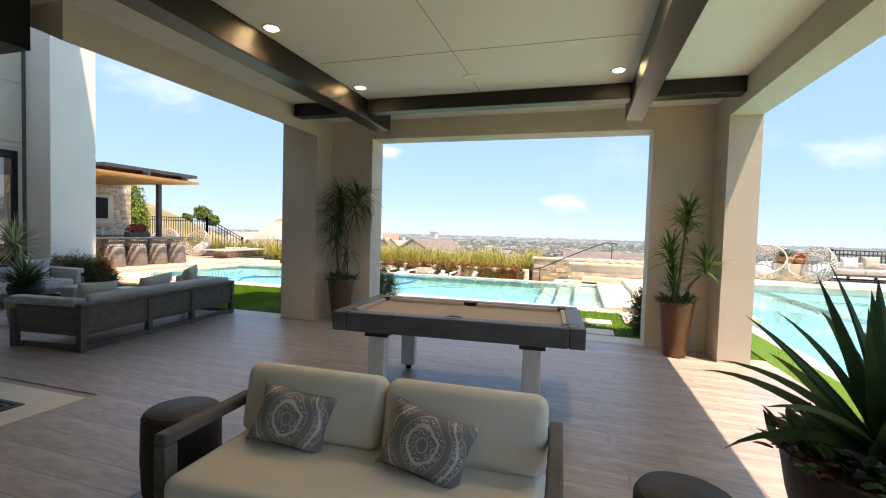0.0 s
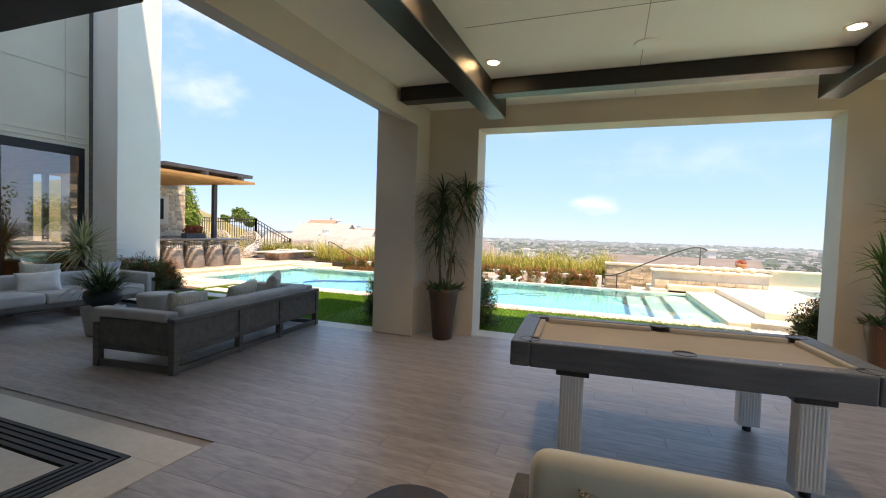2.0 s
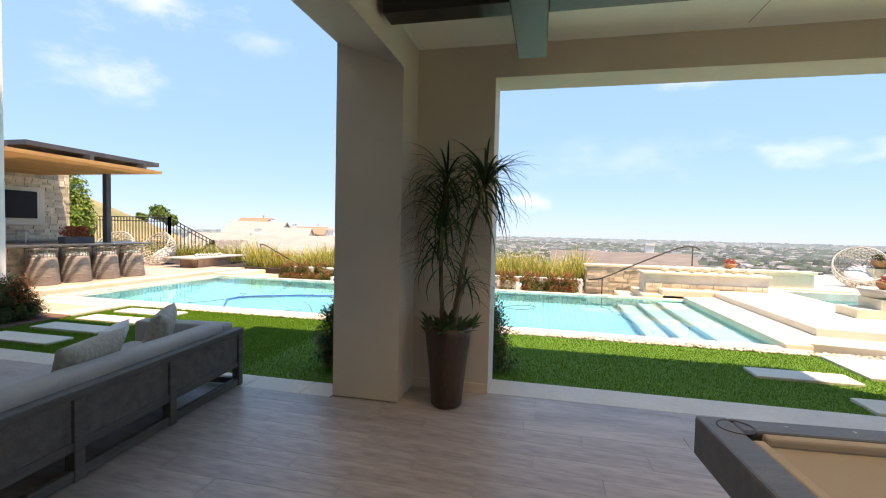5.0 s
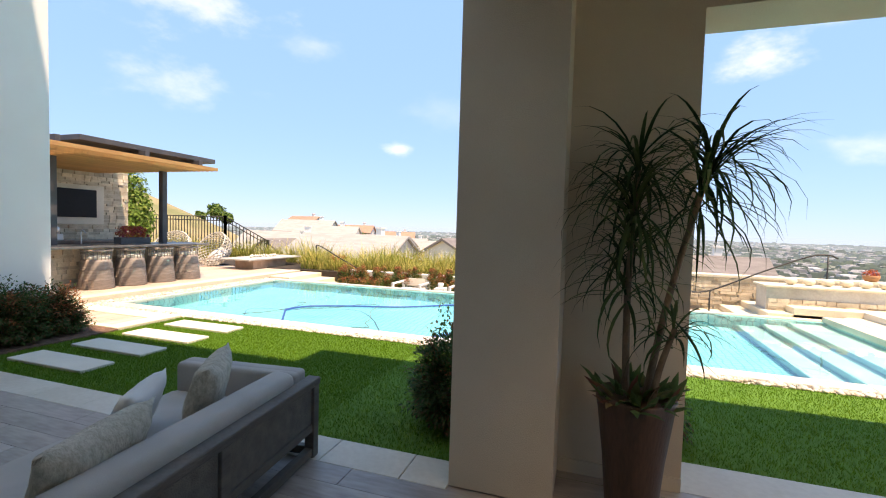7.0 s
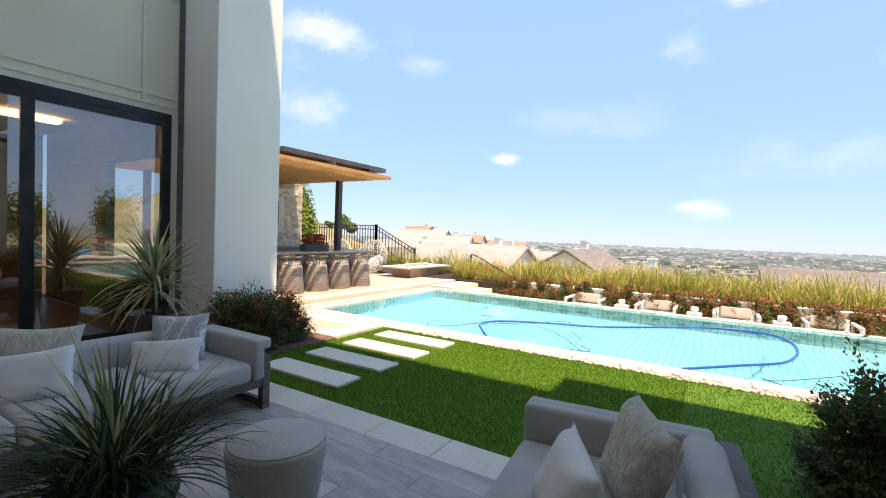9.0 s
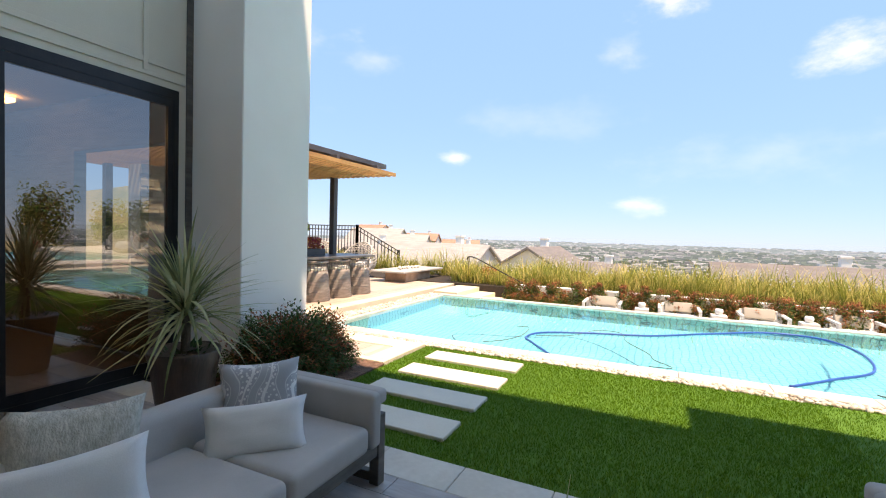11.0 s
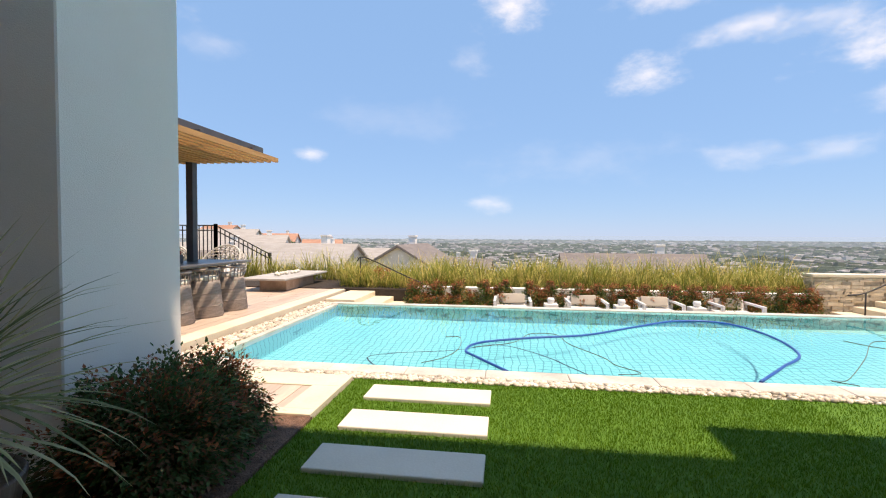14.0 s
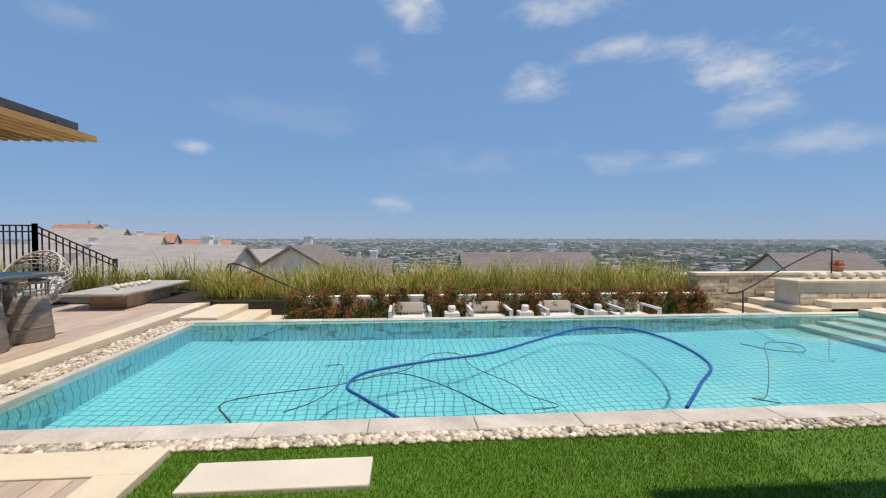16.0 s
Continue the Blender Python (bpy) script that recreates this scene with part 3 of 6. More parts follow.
structure("floor_border", rbox(rbox(B(), -8.9, -3.95, 2.432, 2.70, -0.03, 0.005), -4.238, -3.95, -4.0, 2.43, -0.03, 0.005), TRAVERTINE, "pale travertine border along the door track", "floor")

# house wall with panelled siding and tall sliding doors
WX = -12.20
structure("wall_siding", rbox(rbox(rbox(B(), WX - 0.2, WX, 2.45, 6.98, 3.02, 9.2), WX - 0.2, WX, 6.88, 6.98, 0, 3.02), WX - 0.2, WX, 2.45, 2.60, 0, 3.02), SIDING, "grey-beige painted panel siding", "wall")
siding = tagged(new("siding_trim"), "painted battens between the siding panels", "trim", kind="structure")
for y0, y1, z0, z1 in ((2.46, 6.52, 3.22, 3.28), (6.52, 6.57, 3.14, 7.0), (5.0, 5.05, 3.28, 7.0), (3.5, 3.55, 3.28, 7.0), (2.46, 6.96, 4.55, 4.60), (2.46, 6.96, 3.10, 3.14), (6.57, 6.95, 3.22, 3.26)):
    part("batten", one_box(WX, WX + 0.018, y0, y1, z0, z1, 0.003, 1), SIDING, siding)
# shade of the wall return, made as a dark brown strip
structure("return_shade_strip", one_box(WX - 0.2, WX + 0.02, 6.981, 7.05, 0, 9.2), WEATHERED, "dark brown strip in place of the shaded wall return beside the white pier", "trim")
structure("wall_pier", one_box(WX - 0.3, -11.4, 7.051, 8.04, 0, 9.4, 0.01, 1), WHITE_STUCCO, "tall white stucco pier at the end of the house", "wall")
door = tagged(new("door_1"), "tall dark-framed sliding glass doors, closed", "door", kind="structure")
frame_x0, frame_x1 = WX - 0.10, WX + 0.035
part("door_frame", rbox(rbox(rbox(B(), frame_x0, frame_x1, 2.60, 6.88, 2.92, 3.02), frame_x0, frame_x1, 6.825, 6.88, 0, 2.92), frame_x0, frame_x1, 2.60, 6.825, 0.0, 0.07), BRONZE, door)
for y0, y1 in ((5.40, 6.825), (3.98, 5.40), (2.60, 3.98)):
    sash = part("sash", rbox(rbox(rbox(rbox(B(), WX - 0.02, WX + 0.03, y0, y0 + 0.06, 0.07, 2.92), WX - 0.02, WX + 0.03, y1 - 0.06, y1, 0.07, 2.92), WX - 0.02, WX + 0.03, y0 + 0.06, y1 - 0.06, 0.07, 0.17), WX - 0.02, WX + 0.03, y0 + 0.06, y1 - 0.06, 2.84, 2.92), BRONZE, door)
    part("pane", upright_sheet(WX + 0.015, y0 + 0.061, y1 - 0.061, 0.171, 2.839), GLASS, sash)
# walls and floor take dark materials to carry the room's dimness
structure("room_beyond", rbox(rbox(rbox(rbox(rbox(B(), -17.4, -17.2, 2.2, 7.0, 0, 3.4), -17.2, -12.42, 2.2, 2.4, 0, 3.4), -17.2, -14.6, 7.06, 7.2, 0, 3.4), -14.6, -12.55, 7.06, 7.2, 2.55, 3.4), -14.6, -12.55, 7.06, 7.2, 0, 0.95), WEATHERED, "room behind the sliding doors, its dimness put into dark wall colour", "wall")
structure("ceiling_room", one_box(-17.2, -12.42, 2.4, 7.0, 3.2, 3.4), CEILING, "pale ceiling of the room behind the doors", "ceiling")
structure("room_floor", one_box(-17.2, -12.36, 2.4, 7.0, -0.1, 0.0), BAR_STONE, "floor of the room behind the doors, coloured dark to dim it", "floor")
tagged(part("cove_light", one_box(-15.2, -15.0, 2.8, 6.6, 3.12, 3.17), COVE_GLOW), "warm cove light strip under the room ceiling", "lamp")

# patio floor bed and pale edge band
structure("floor", one_box(-12.2, 2.3, -4.2, 6.53, -0.12, -0.012), GROUT, "bed of the patio floor", "floor")
edge = tagged(new("patio_edge"), "pale travertine band along the patio edge", "floor", kind="structure")
for k in range(13):
    x0 = -12.2 + 0.6 * k
    if x0 < -4.7:
        part("slab", one_box(x0, min(x0 + 0.595, -4.685), 6.20, 6.53, -0.1, 0.0, 0.004, 1), TRAVERTINE, edge)
part("slab", one_box(-3.298, 0.898, 6.702, 7.12, -0.1, 0.002), TRAVERTINE, edge)

# ground: one sheet that falls away to the plain, with a hill beyond the fence
gv, gf = [], []
xs = [-4800, -3000, -1800, -1000, -600, -400, -280, -200, -140, -100, -75, -55, -40, -30, -22, -16, -12, -8, -4, 0, 4, 8, 12, 16, 22, 30, 40, 55, 80, 120, 180, 280, 450, 800, 1400, 2400, 4800]
ys = [-200, -100, -50, -25, -10, 0, 6, 12, 17, 18, 19, 20, 22, 25, 30, 37, 46, 58, 75, 100, 130, 170, 220, 300, 420, 600, 900, 1400, 2200, 3300, 4800]


def ground_z(x, y):
    d = max(0.0, y - 18.6)
    z = -1.55 - 42 * (1 - math.exp(-d / 170.0)) if d > 0 else -1.55
    hill = 23 * math.exp(-(((x + 96) / 30) ** 2 + ((y - 72) / 40) ** 2))
    return z + hill + 0.35 * noise.noise((x * 0.05, y * 0.05, 3)) * min(1, d / 10)


for yy in ys:
    for xx in xs:
        gv.append((xx, yy, ground_z(xx, yy)))
nx = len(xs)
for j in range(len(ys) - 1):
    for i in range(nx - 1):
        a = j * nx + i
        gf.append((a, a + 1, a + nx + 1, a + nx))
ground = raw_mesh("ground", gv, gf, PLAIN)
for f in ground.data.polygons:
    f.use_smooth = True
ground.data.materials.append(DRY_HILL)
for f in ground.data.polygons:
    c = f.center
    if c.y < 150 and -200 < c.x < 120:
        f.material_index = 1
tagged(ground, "slope and wide valley plain running out to the horizon", "ground", kind="structure")

# built-up garden level: earth under lawn, decks and terraces, left open for the pools
structure("garden_base", rbox(rbox(rbox(B(), -30, 2.74, 6.53, POOL_Y0 - 0.3, -1.7, -0.10), -30, POOL_X0 - 0.45, POOL_Y0 - 0.3, 19.0, -1.7, -0.02), POOL_X0 - 0.45, 0.5, 14.45, 19.0, -1.7, -0.42), MULCH, "raised earth under the garden", "ground")
structure("house_base", one_box(-30, 2.74, -30, 6.53, -1.7, -0.13), MULCH, "earth under the house", "ground")

# pool shell
shell = B()
rbox(shell, POOL_X0 - 0.2, POOL_X1 + 0.3, POOL_Y0 - 0.2, POOL_Y1 + 0.2, -1.6, -1.30)
rbox(shell, POOL_X0 - 0.2, POOL_X0, POOL_Y0, POOL_Y1, -1.30, -0.05)
rbox(shell, POOL_X0 - 0.2, POOL_X1 + 0.3, POOL_Y0 - 0.2, POOL_Y0, -1.30, -0.05)
rbox(shell, POOL_X0 - 0.2, POOL_X1 + 0.3, POOL_Y1, POOL_Y1 + 0.2, -1.30, -0.035)
rbox(shell, POOL_X1, POOL_X1 + 0.3, POOL_Y0, POOL_Y1, -1.30, -0.05)
structure("pool_shell", shell, POOL_TILE, "aqua tiled swimming pool shell", "pool")
for k, (x0, z1) in enumerate(((-1.0, -0.95), (-0.55, -0.65), (-0.1, -0.32))):
    tagged(part("pool_step", one_box(x0, POOL_X1 - 0.001, POOL_Y0 + 0.002, POOL_Y1 - 0.002, -1.299, z1 + 0.002 * k, 0.02, 1), STEP_PLASTER), "pale underwater step of the pool", "step", "pool steps", "structure")
structure("water", sheet(POOL_X0 + 0.002, POOL_X1 - 0.002, POOL_Y0 + 0.002, POOL_Y1 + 0.12, -0.03), WATER, "clear turquoise pool water", "water").visible_shadow = False
coping = tagged(new("pool_coping"), "weathered pale stone coping round the pool", "coping", kind="structure")
cx = POOL_X0 - 0.1
while cx < POOL_X1 + 0.3:
    part("stone", one_box(cx, min(cx + 0.9, POOL_X1 + 0.3) - 0.004, POOL_Y0 - 0.27, POOL_Y0 + 0.01, -0.09, 0.004 * random.random(), 0.012, 2), COPING, coping)
    cx += 0.9
cx = POOL_X0 - 0.15
while cx < -1.2:
    part("stone", one_box(cx, min(cx + 1.2, -1.2) - 0.003, POOL_Y1 + 0.10, POOL_Y1 + 0.30, -0.5, 0.003, 0.01, 1), COPING, coping)
    cx += 1.2
part("stone", one_box(-1.195, 1.26, POOL_Y1 + 0.14, 14.548, -0.5, -0.004, 0.008, 1), CREAM_STONE, coping)
part("stone", one_box(POOL_X1 - 0.02, POOL_X1 + 0.32, POOL_Y0 - 0.20, 14.4, -0.09, 0.07, 0.015, 2), CREAM_STONE, coping)
part("stone", one_box(POOL_X0 - 0.10, POOL_X0 + 0.006, POOL_Y0, POOL_Y1 + 0.1, -0.3, -0.012, 0.006, 1), COPING, coping)

# west deck
structure("deck_base", one_box(-22, -13.34, 9.3, 18.9, -0.1, 0.055), GROUT, "bed of the pool deck", "floor")
structure("deck_edge", rbox(rbox(B(), -13.34, -13.02, 9.02, 17.6, -0.1, 0.085, 0.006, 1), -13.02, -10.42, 9.02, 9.38, -0.1, 0.012, 0.006, 1), CREAM_STONE, "pale stone edging of the pool deck", "kerb")
structure("deck_edge_inner", rbox(rbox(B(), -13.02, -10.42, 8.30, 8.42, -0.1, 0.012, 0.004, 1), -10.72, -10.42, 8.42, 9.02, -0.1, 0.012, 0.004, 1), CREAM_STONE, "pale stone border of the side path", "kerb")
structure("side_path_bed", one_box(-13.02, -10.72, 8.42, 9.02, -0.1, -0.012), GROUT, "bed of the side path", "floor")
structure("mulch_bed", one_box(-11.4, -10.40, 6.53, 8.30, -0.1, -0.005), MULCH, "bark mulch bed under the shrubs", "ground")

# lawn bed and stepping stones
structure("lawn_bed", one_box(-10.40, 2.74, 6.53, 9.40, -0.1, -0.03), TURF_BASE, "green turf backing", "ground")
structure("pebble_bed", rbox(rbox(B(), -12.95, 2.5, 9.38, 9.56, -0.1, -0.04), -12.99, POOL_X0 - 0.10, 9.56, 14.6, -0.1, -0.04), COPING, "bed of the pebble strip", "ground")
for k in range(4):
    y0 = 6.83 + 0.655 * k
    tagged(part("stepping_stone", one_box(-10.12, -8.92, y0, y0 + 0.365, -0.08, 0.004, 0.01, 2), SLAB), "pale rectangular stepping stone set in the turf", "stepping stone", "stepping stones to the pool")
for x0, x1, y0, y1 in ((-0.45, 0.58, 8.10, 8.46), (0.15, 0.56, 7.2, 7.6), (0.8, 2.6, 8.40, 9.35)):
    tagged(part("stepping_stone", one_box(x0, x1, y0, y1, -0.08, 0.004, 0.01, 2), SLAB), "pale stepping stone at the terrace side", "stepping stone", "stepping stones to the terrace")

# east terrace, lower tier and upper tier
structure("terrace_lower", prism(B(), [(0.87, 9.75), (3.2, 9.40), (3.2, 17), (0.87, 14.4)], -1.6, 0.07), CREAM_STONE, "cream stone lower terrace step", "terrace")
structure("terrace", rbox(prism(B(), [(1.27, 10.35), (3.18, 10.05), (3.18, 16.3), (1.27, 16.3)], 0.072, 0.19), 1.0, 16, 16.3, 22, -1.6, 0.19), SLAB, "pale paved upper terrace", "terrace")
structure("side_pool_shell", rbox(rbox(rbox(rbox(rbox(B(), 2.80, 14, 3.0, 16.29, -1.6, -1.0), 2.80, 2.95, 3.0, 16.29, -1.0, -0.03), 13.8, 14, 3.0, 16.29, -1.0, 0), 2.95, 13.8, 3.0, 3.2, -1.0, 0), 2.95, 13.8, 16.2, 16.29, -1.0, 0.1), POOL_TILE, "aqua tiled side pool shell", "pool")
structure("side_pool_water", sheet(2.952, 13.798, 3.202, 16.198, -0.05), WATER, "clear turquoise water of the side pool", "water").visible_shadow = False
structure("side_pool_ledge", one_box(5.6, 13.7, 11.5, 16.1, -0.998, -0.35), POOL_TILE, "shallow ledge in the side pool", "pool")
structure("side_pool_edge", rbox(rbox(B(), 2.74, 2.955, 3.0, 9.4, -0.1, 0.0, 0.01, 1), 3.2, 13.8, 16.14, 16.31, -0.1, 0.14, 0.01, 1), COPING, "rough stone rim of the side pool", "coping")
structure("side_lawn", one_box(2.3, 2.74, -4, 9.38, -0.1, -0.005), TURF_BASE, "strip of turf beside the side pool", "ground")
structure("east_ground", one_box(14, 40, -40, 24, -1.7, -0.2), DRY_HILL, "dry ground past the side pool", "ground")

# lower sun terrace, steps down to it, planter wall, stone wall with stairs
structure("sun_terrace", one_box(-12.6, 1.0, 14.52, 16.0, -0.42, -0.36), TRAVERTINE, "sunken sun terrace past the pool edge", "terrace")
for k in range(3):
    tagged(part("garden_step", one_box(-12.9 + 0.02 * k, -12.2 + 0.5 * k, 14.56, 17.4, -0.42, 0.05 - 0.13 * k, 0.01, 1), CREAM_STONE), "cream stone step down to the sun terrace", "step", "west garden steps", "structure")
structure("planter_wall", rbox(B(), -11.2, -1.7, 16.0, 16.2, -0.42, 0.22, 0.01, 1), WHITE_STUCCO, "low white planter wall behind the hedge", "wall")
structure("planter_soil", one_box(-22, -1.7, 16.2, 19.0, -0.42, 0.10), SOIL, "planting bed of the tall grasses", "ground")
for k in range(4):
    tagged(part("garden_step", one_box(-1.25 + 0.45 * k, 1.9, 14.55, 16.3, -0.42, -0.21 + 0.135 * k, 0.01, 1), CREAM_STONE), "cream stone stair tread rising to the terrace", "step", "east garden stairs", "structure")
structure("garden_wall", one_box(-1.58, 4.30, 16.42, 16.70, -0.42, 0.585), CREAM_STONE, "stone garden wall behind the terrace", "wall")
structure("wall_cap", one_box(-1.63, 4.35, 16.36, 16.76, 0.586, 0.66, 0.012, 2), CREAM_STONE, "cream stone cap of the garden wall", "trim")


def ledgestones(name, x0, x1, z0, z1, depth, m, label, row=0.07):
    """Split-face stones in uneven courses over a face in the xz plane, joined in one mesh."""
    rng = random.Random(name)
    V, F = [], []
    z = z0
    while z < z1 - 0.01:
        h = min(row * rng.uniform(0.7, 1.35), z1 - z)
        x = x0
        while x < x1 - 0.01:
            w = min(rng.uniform(0.14, 0.42), x1 - x)
            d = depth * rng.uniform(0.35, 1.0)
            k = len(V)
            for zz in (z + 0.004, z + h - 0.004):
                V.extend([(x + 0.004, 0, zz), (x + w - 0.004, 0, zz), (x + w - 0.008, -d * rng.uniform(0.8, 1), zz), (x + 0.008, -d * rng.uniform(0.8, 1), zz)])
            F.extend([(k, k + 3, k + 2, k + 1), (k + 4, k + 5, k + 6, k + 7), (k + 3, k + 7, k + 6, k + 2), (k, k + 4, k + 7, k + 3), (k + 1, k + 2, k + 6, k + 5)])
            x += w
        z += h
    ob = raw_mesh("ledgestone", V, F, LEDGE)
    ob.matrix_basis = m
    return tagged(ob, label, "stone cladding", kind="stuff")


ledgestones("wall stones", -1.58, 3.0, -0.40, 0.58, 0.06, pose(0, 16.42, 0), "split-face cream stones of the garden wall")
ledgestones("end stones", 0, 0.28, -0.40, 0.58, 0.04, pose(-1.58, 16.70, 0, 0, 0, -90), "split-face cream stones at the wall end")

# ---- furniture of the covered patio ----


def pool_table():
    t = thing("pool_table", "grey wooden pool table with taupe felt and white legs", "pool table", pose(-1.04, 4.12, 0, 0, 0, 4))
    w, d, z0, z1 = 1.08, 0.555, 0.60, 0.770
    rail = B()
    for sx in (-1, 1):
        rbox(rail, sx * w, sx * (w - 0.13), -d, d, z0, z1, 0.012)
    for sy in (-1, 1):
        rbox(rail, -w + 0.13, w - 0.13, sy * d, sy * (d - 0.13), z0, z1 - 0.001, 0.012)
    part("rail_frame", rail, TABLE_WOOD, t)
    part("bed", one_box(-w + 0.12, w - 0.12, -d + 0.12, d - 0.12, z0 + 0.02, 0.732), FELT, t, "taupe felt playing bed")
    for sy in (-1, 1):
        for a, b in ((-w + 0.20, -0.07), (0.07, w - 0.20)):
            part("cushion", one_box(a, b, sy * (d - 0.13), sy * (d - 0.18), 0.728, 0.767, 0.01), CUSHION_RAIL, t)
    for sx in (-1, 1):
        part("cushion", one_box(sx * (w - 0.13), sx * (w - 0.175), -d + 0.20, d - 0.20, 0.728, 0.767, 0.01), CUSHION_RAIL, t)
    for sx in (-1, 0, 1):
        for sy in (-1, 1):
            part("pocket", lathe(B(), [(0.03, 0.66), (0.055, 0.67), (0.06, 0.767), (0.07, 0.773), (0.072, 0.765)], 16, sx * (w - 0.12), sy * (d - 0.10)), BLACK, t, "black leather pocket")
    for sx in (-1, 1):
        for sy in (-1, 1):
            cx, cy = sx * 0.67, sy * 0.47
            leg = part("leg", one_box(cx - 0.075, cx + 0.075, cy - 0.055, cy + 0.055, 0.045, 0.565, 0.006), WHITE_PAINT, t, "square white leg")
            for k in range(7):
                part("rib", one_box(cx - 0.066 + 0.020 * k, cx - 0.054 + 0.020 * k, cy - 0.059, cy - 0.0545, 0.06, 0.55, 0.002, 1), WHITE_PAINT, leg)
            part("leg_bracket", one_box(cx - 0.105, cx + 0.105, cy - 0.07, cy + 0.07, 0.566, 0.599, 0.003, 1), BLACK, leg)
            part("foot", lathe(B(), [(0.03, 0), (0.032, 0.03), (0.02, 0.044)], 12, cx, cy), BLACK, leg)
    for k in range(-3, 4):
        if k:
            for sy in (-1, 1):
                part("rail_sight", lathe(B(), [(0.0, z1 + 0.0015), (0.007, z1 + 0.001), (0.008, z1 - 0.003)][::-1], 10, k * 0.25, sy * (d - 0.055)), STAINLESS, t)
    return t


def loveseat():
    t = thing("loveseat", "cream cushioned loveseat with a weathered grey timber frame", "sofa", pose(-0.895, 1.86, 0, 0, 0, 2))
    for sx in (-1, 1):
        x0, x1 = sx * 0.80, sx * 0.865
        part("arm", one_box(x0, x1, -0.36, 0.36, 0.53, 0.585, 0.012), WEATHERED, t)
        for y in (-0.36, 0.29):
            part("leg", one_box(x0, x1, y, y + 0.07, 0, 0.53, 0.008), WEATHERED, t)
        part("side_rail", one_box(x0, x1, -0.289, 0.289, 0.16, 0.24, 0.006), WEATHERED, t)
    part("seat_frame", one_box(-0.799, 0.799, -0.34, 0.34, 0.16, 0.26, 0.008), WEATHERED, t)
    part("back_rail", one_box(-0.799, 0.799, 0.30, 0.36, 0.48, 0.56, 0.006), WEATHERED, t)
    part("seat_cushion", one_box(-0.795, 0.795, -0.40, 0.26, 0.262, 0.42, 0.055, 4), CREAM, t, smooth=True)
    for x0, x1 in ((-0.795, -0.004), (0.004, 0.795)):
        part("back_cushion", rbox(B(), x0, x1, -0.08, 0.08, -0.18, 0.18, 0.06, 4), CREAM, t, m=pose(0, 0.19, 0.575, -12, 0, 0), smooth=True)
    return t


def scatter_pillow(name, label, mat, w, h, th, m):
    ob = part(name, pillow_mesh(w, h, th), mat, None, "", m)
    return tagged(ob, label, "pillow")


def grey_sofa(m, label, length, depth):
    """A long low sofa; its back is at +x, it faces -x, and runs along y."""
    t = thing("outdoor_sofa", label, "sofa", m, "lounge sofas")
    L, D, H = length / 2, depth, 0.555
    for y in (-L, L - 0.07):
        for x, top in ((-D / 2, 0.448), (D / 2 - 0.07, H - 0.055)):
            part("leg", one_box(x, x + 0.07, y, y + 0.07, 0, top, 0.006), WEATHERED, t)
    for y in (-0.42, 0.36):
        part("leg", one_box(D / 2 - 0.07, D / 2, y, y + 0.07, 0, H - 0.055, 0.006), WEATHERED, t)
    part("back_top_rail", one_box(D / 2 - 0.085, D / 2 + 0.01, -L, L, H - 0.054, H, 0.01), WEATHERED, t)
    for y in (-L + 0.005, L - 0.055):
        part("arm_rail", one_box(-D / 2 + 0.071, D / 2 - 0.086, y, y + 0.05, 0.185, 0.243, 0.006), WEATHERED, t)
    part("bottom_rail", one_box(D / 2 - 0.06, D / 2 - 0.01, -L + 0.071, L - 0.071, 0.012, 0.072, 0.005), WEATHERED, t)
    part("seat_rail", one_box(D / 2 - 0.06, D / 2 - 0.01, -L + 0.071, L - 0.071, 0.185, 0.243, 0.005), WEATHERED, t)
    part("front_rail", one_box(-D / 2 + 0.01, -D / 2 + 0.06, -L + 0.071, L - 0.071, 0.19, 0.27, 0.005), WEATHERED, t)
    for y in (-L + 0.01, L - 0.06):
        part("side_rail", one_box(-D / 2 + 0.071, D / 2 - 0.071, y, y + 0.05, 0.012, 0.072, 0.005), WEATHERED, t)
        part("side_panel", one_box(-D / 2 + 0.071, D / 2 - 0.071, y + 0.01, y + 0.035, 0.244, H - 0.055), CANE, t, "woven grey cane panel")
    for a, b in ((-L + 0.072, -0.422), (-0.348, 0.358), (0.432, L - 0.072)):
        part("back_panel", one_box(D / 2 - 0.045, D / 2 - 0.02, a, b, 0.244, H - 0.056), CANE, t, "woven grey cane panel")
    part("deck", one_box(-D / 2 + 0.061, D / 2 - 0.061, -L + 0.071, L - 0.071, 0.20, 0.255), WEATHERED, t)
    for a, b in ((-L + 0.172, -0.402), (-0.398, 0.398), (0.402, L - 0.172)):
        part("seat_cushion", one_box(-D / 2 - 0.01, D / 2 - 0.20, a, b, 0.257, 0.42, 0.045, 4), GREY_FABRIC, t, smooth=True)
    part("back_cushion", rbox(B(), -0.09, 0.09, -L + 0.172, L - 0.172, -0.15, 0.15, 0.06, 4), GREY_FABRIC, t, m=pose(D / 2 - 0.17, 0, 0.485, 0, 6, 0), smooth=True)
    for y in (-L + 0.055, L - 0.055):
        part("arm_cushion", rbox(one_box(-D / 2 - 0.012, D / 2 - 0.10, y * 0.955 - 0.05, y * 0.955 + 0.05, 0.258, 0.602, 0.03, 4), -D / 2 - 0.012, D / 2 - 0.10, y - 0.06, y + 0.055, 0.51, 0.605, 0.03, 4), GREY_FABRIC, t, smooth=True)
    return t


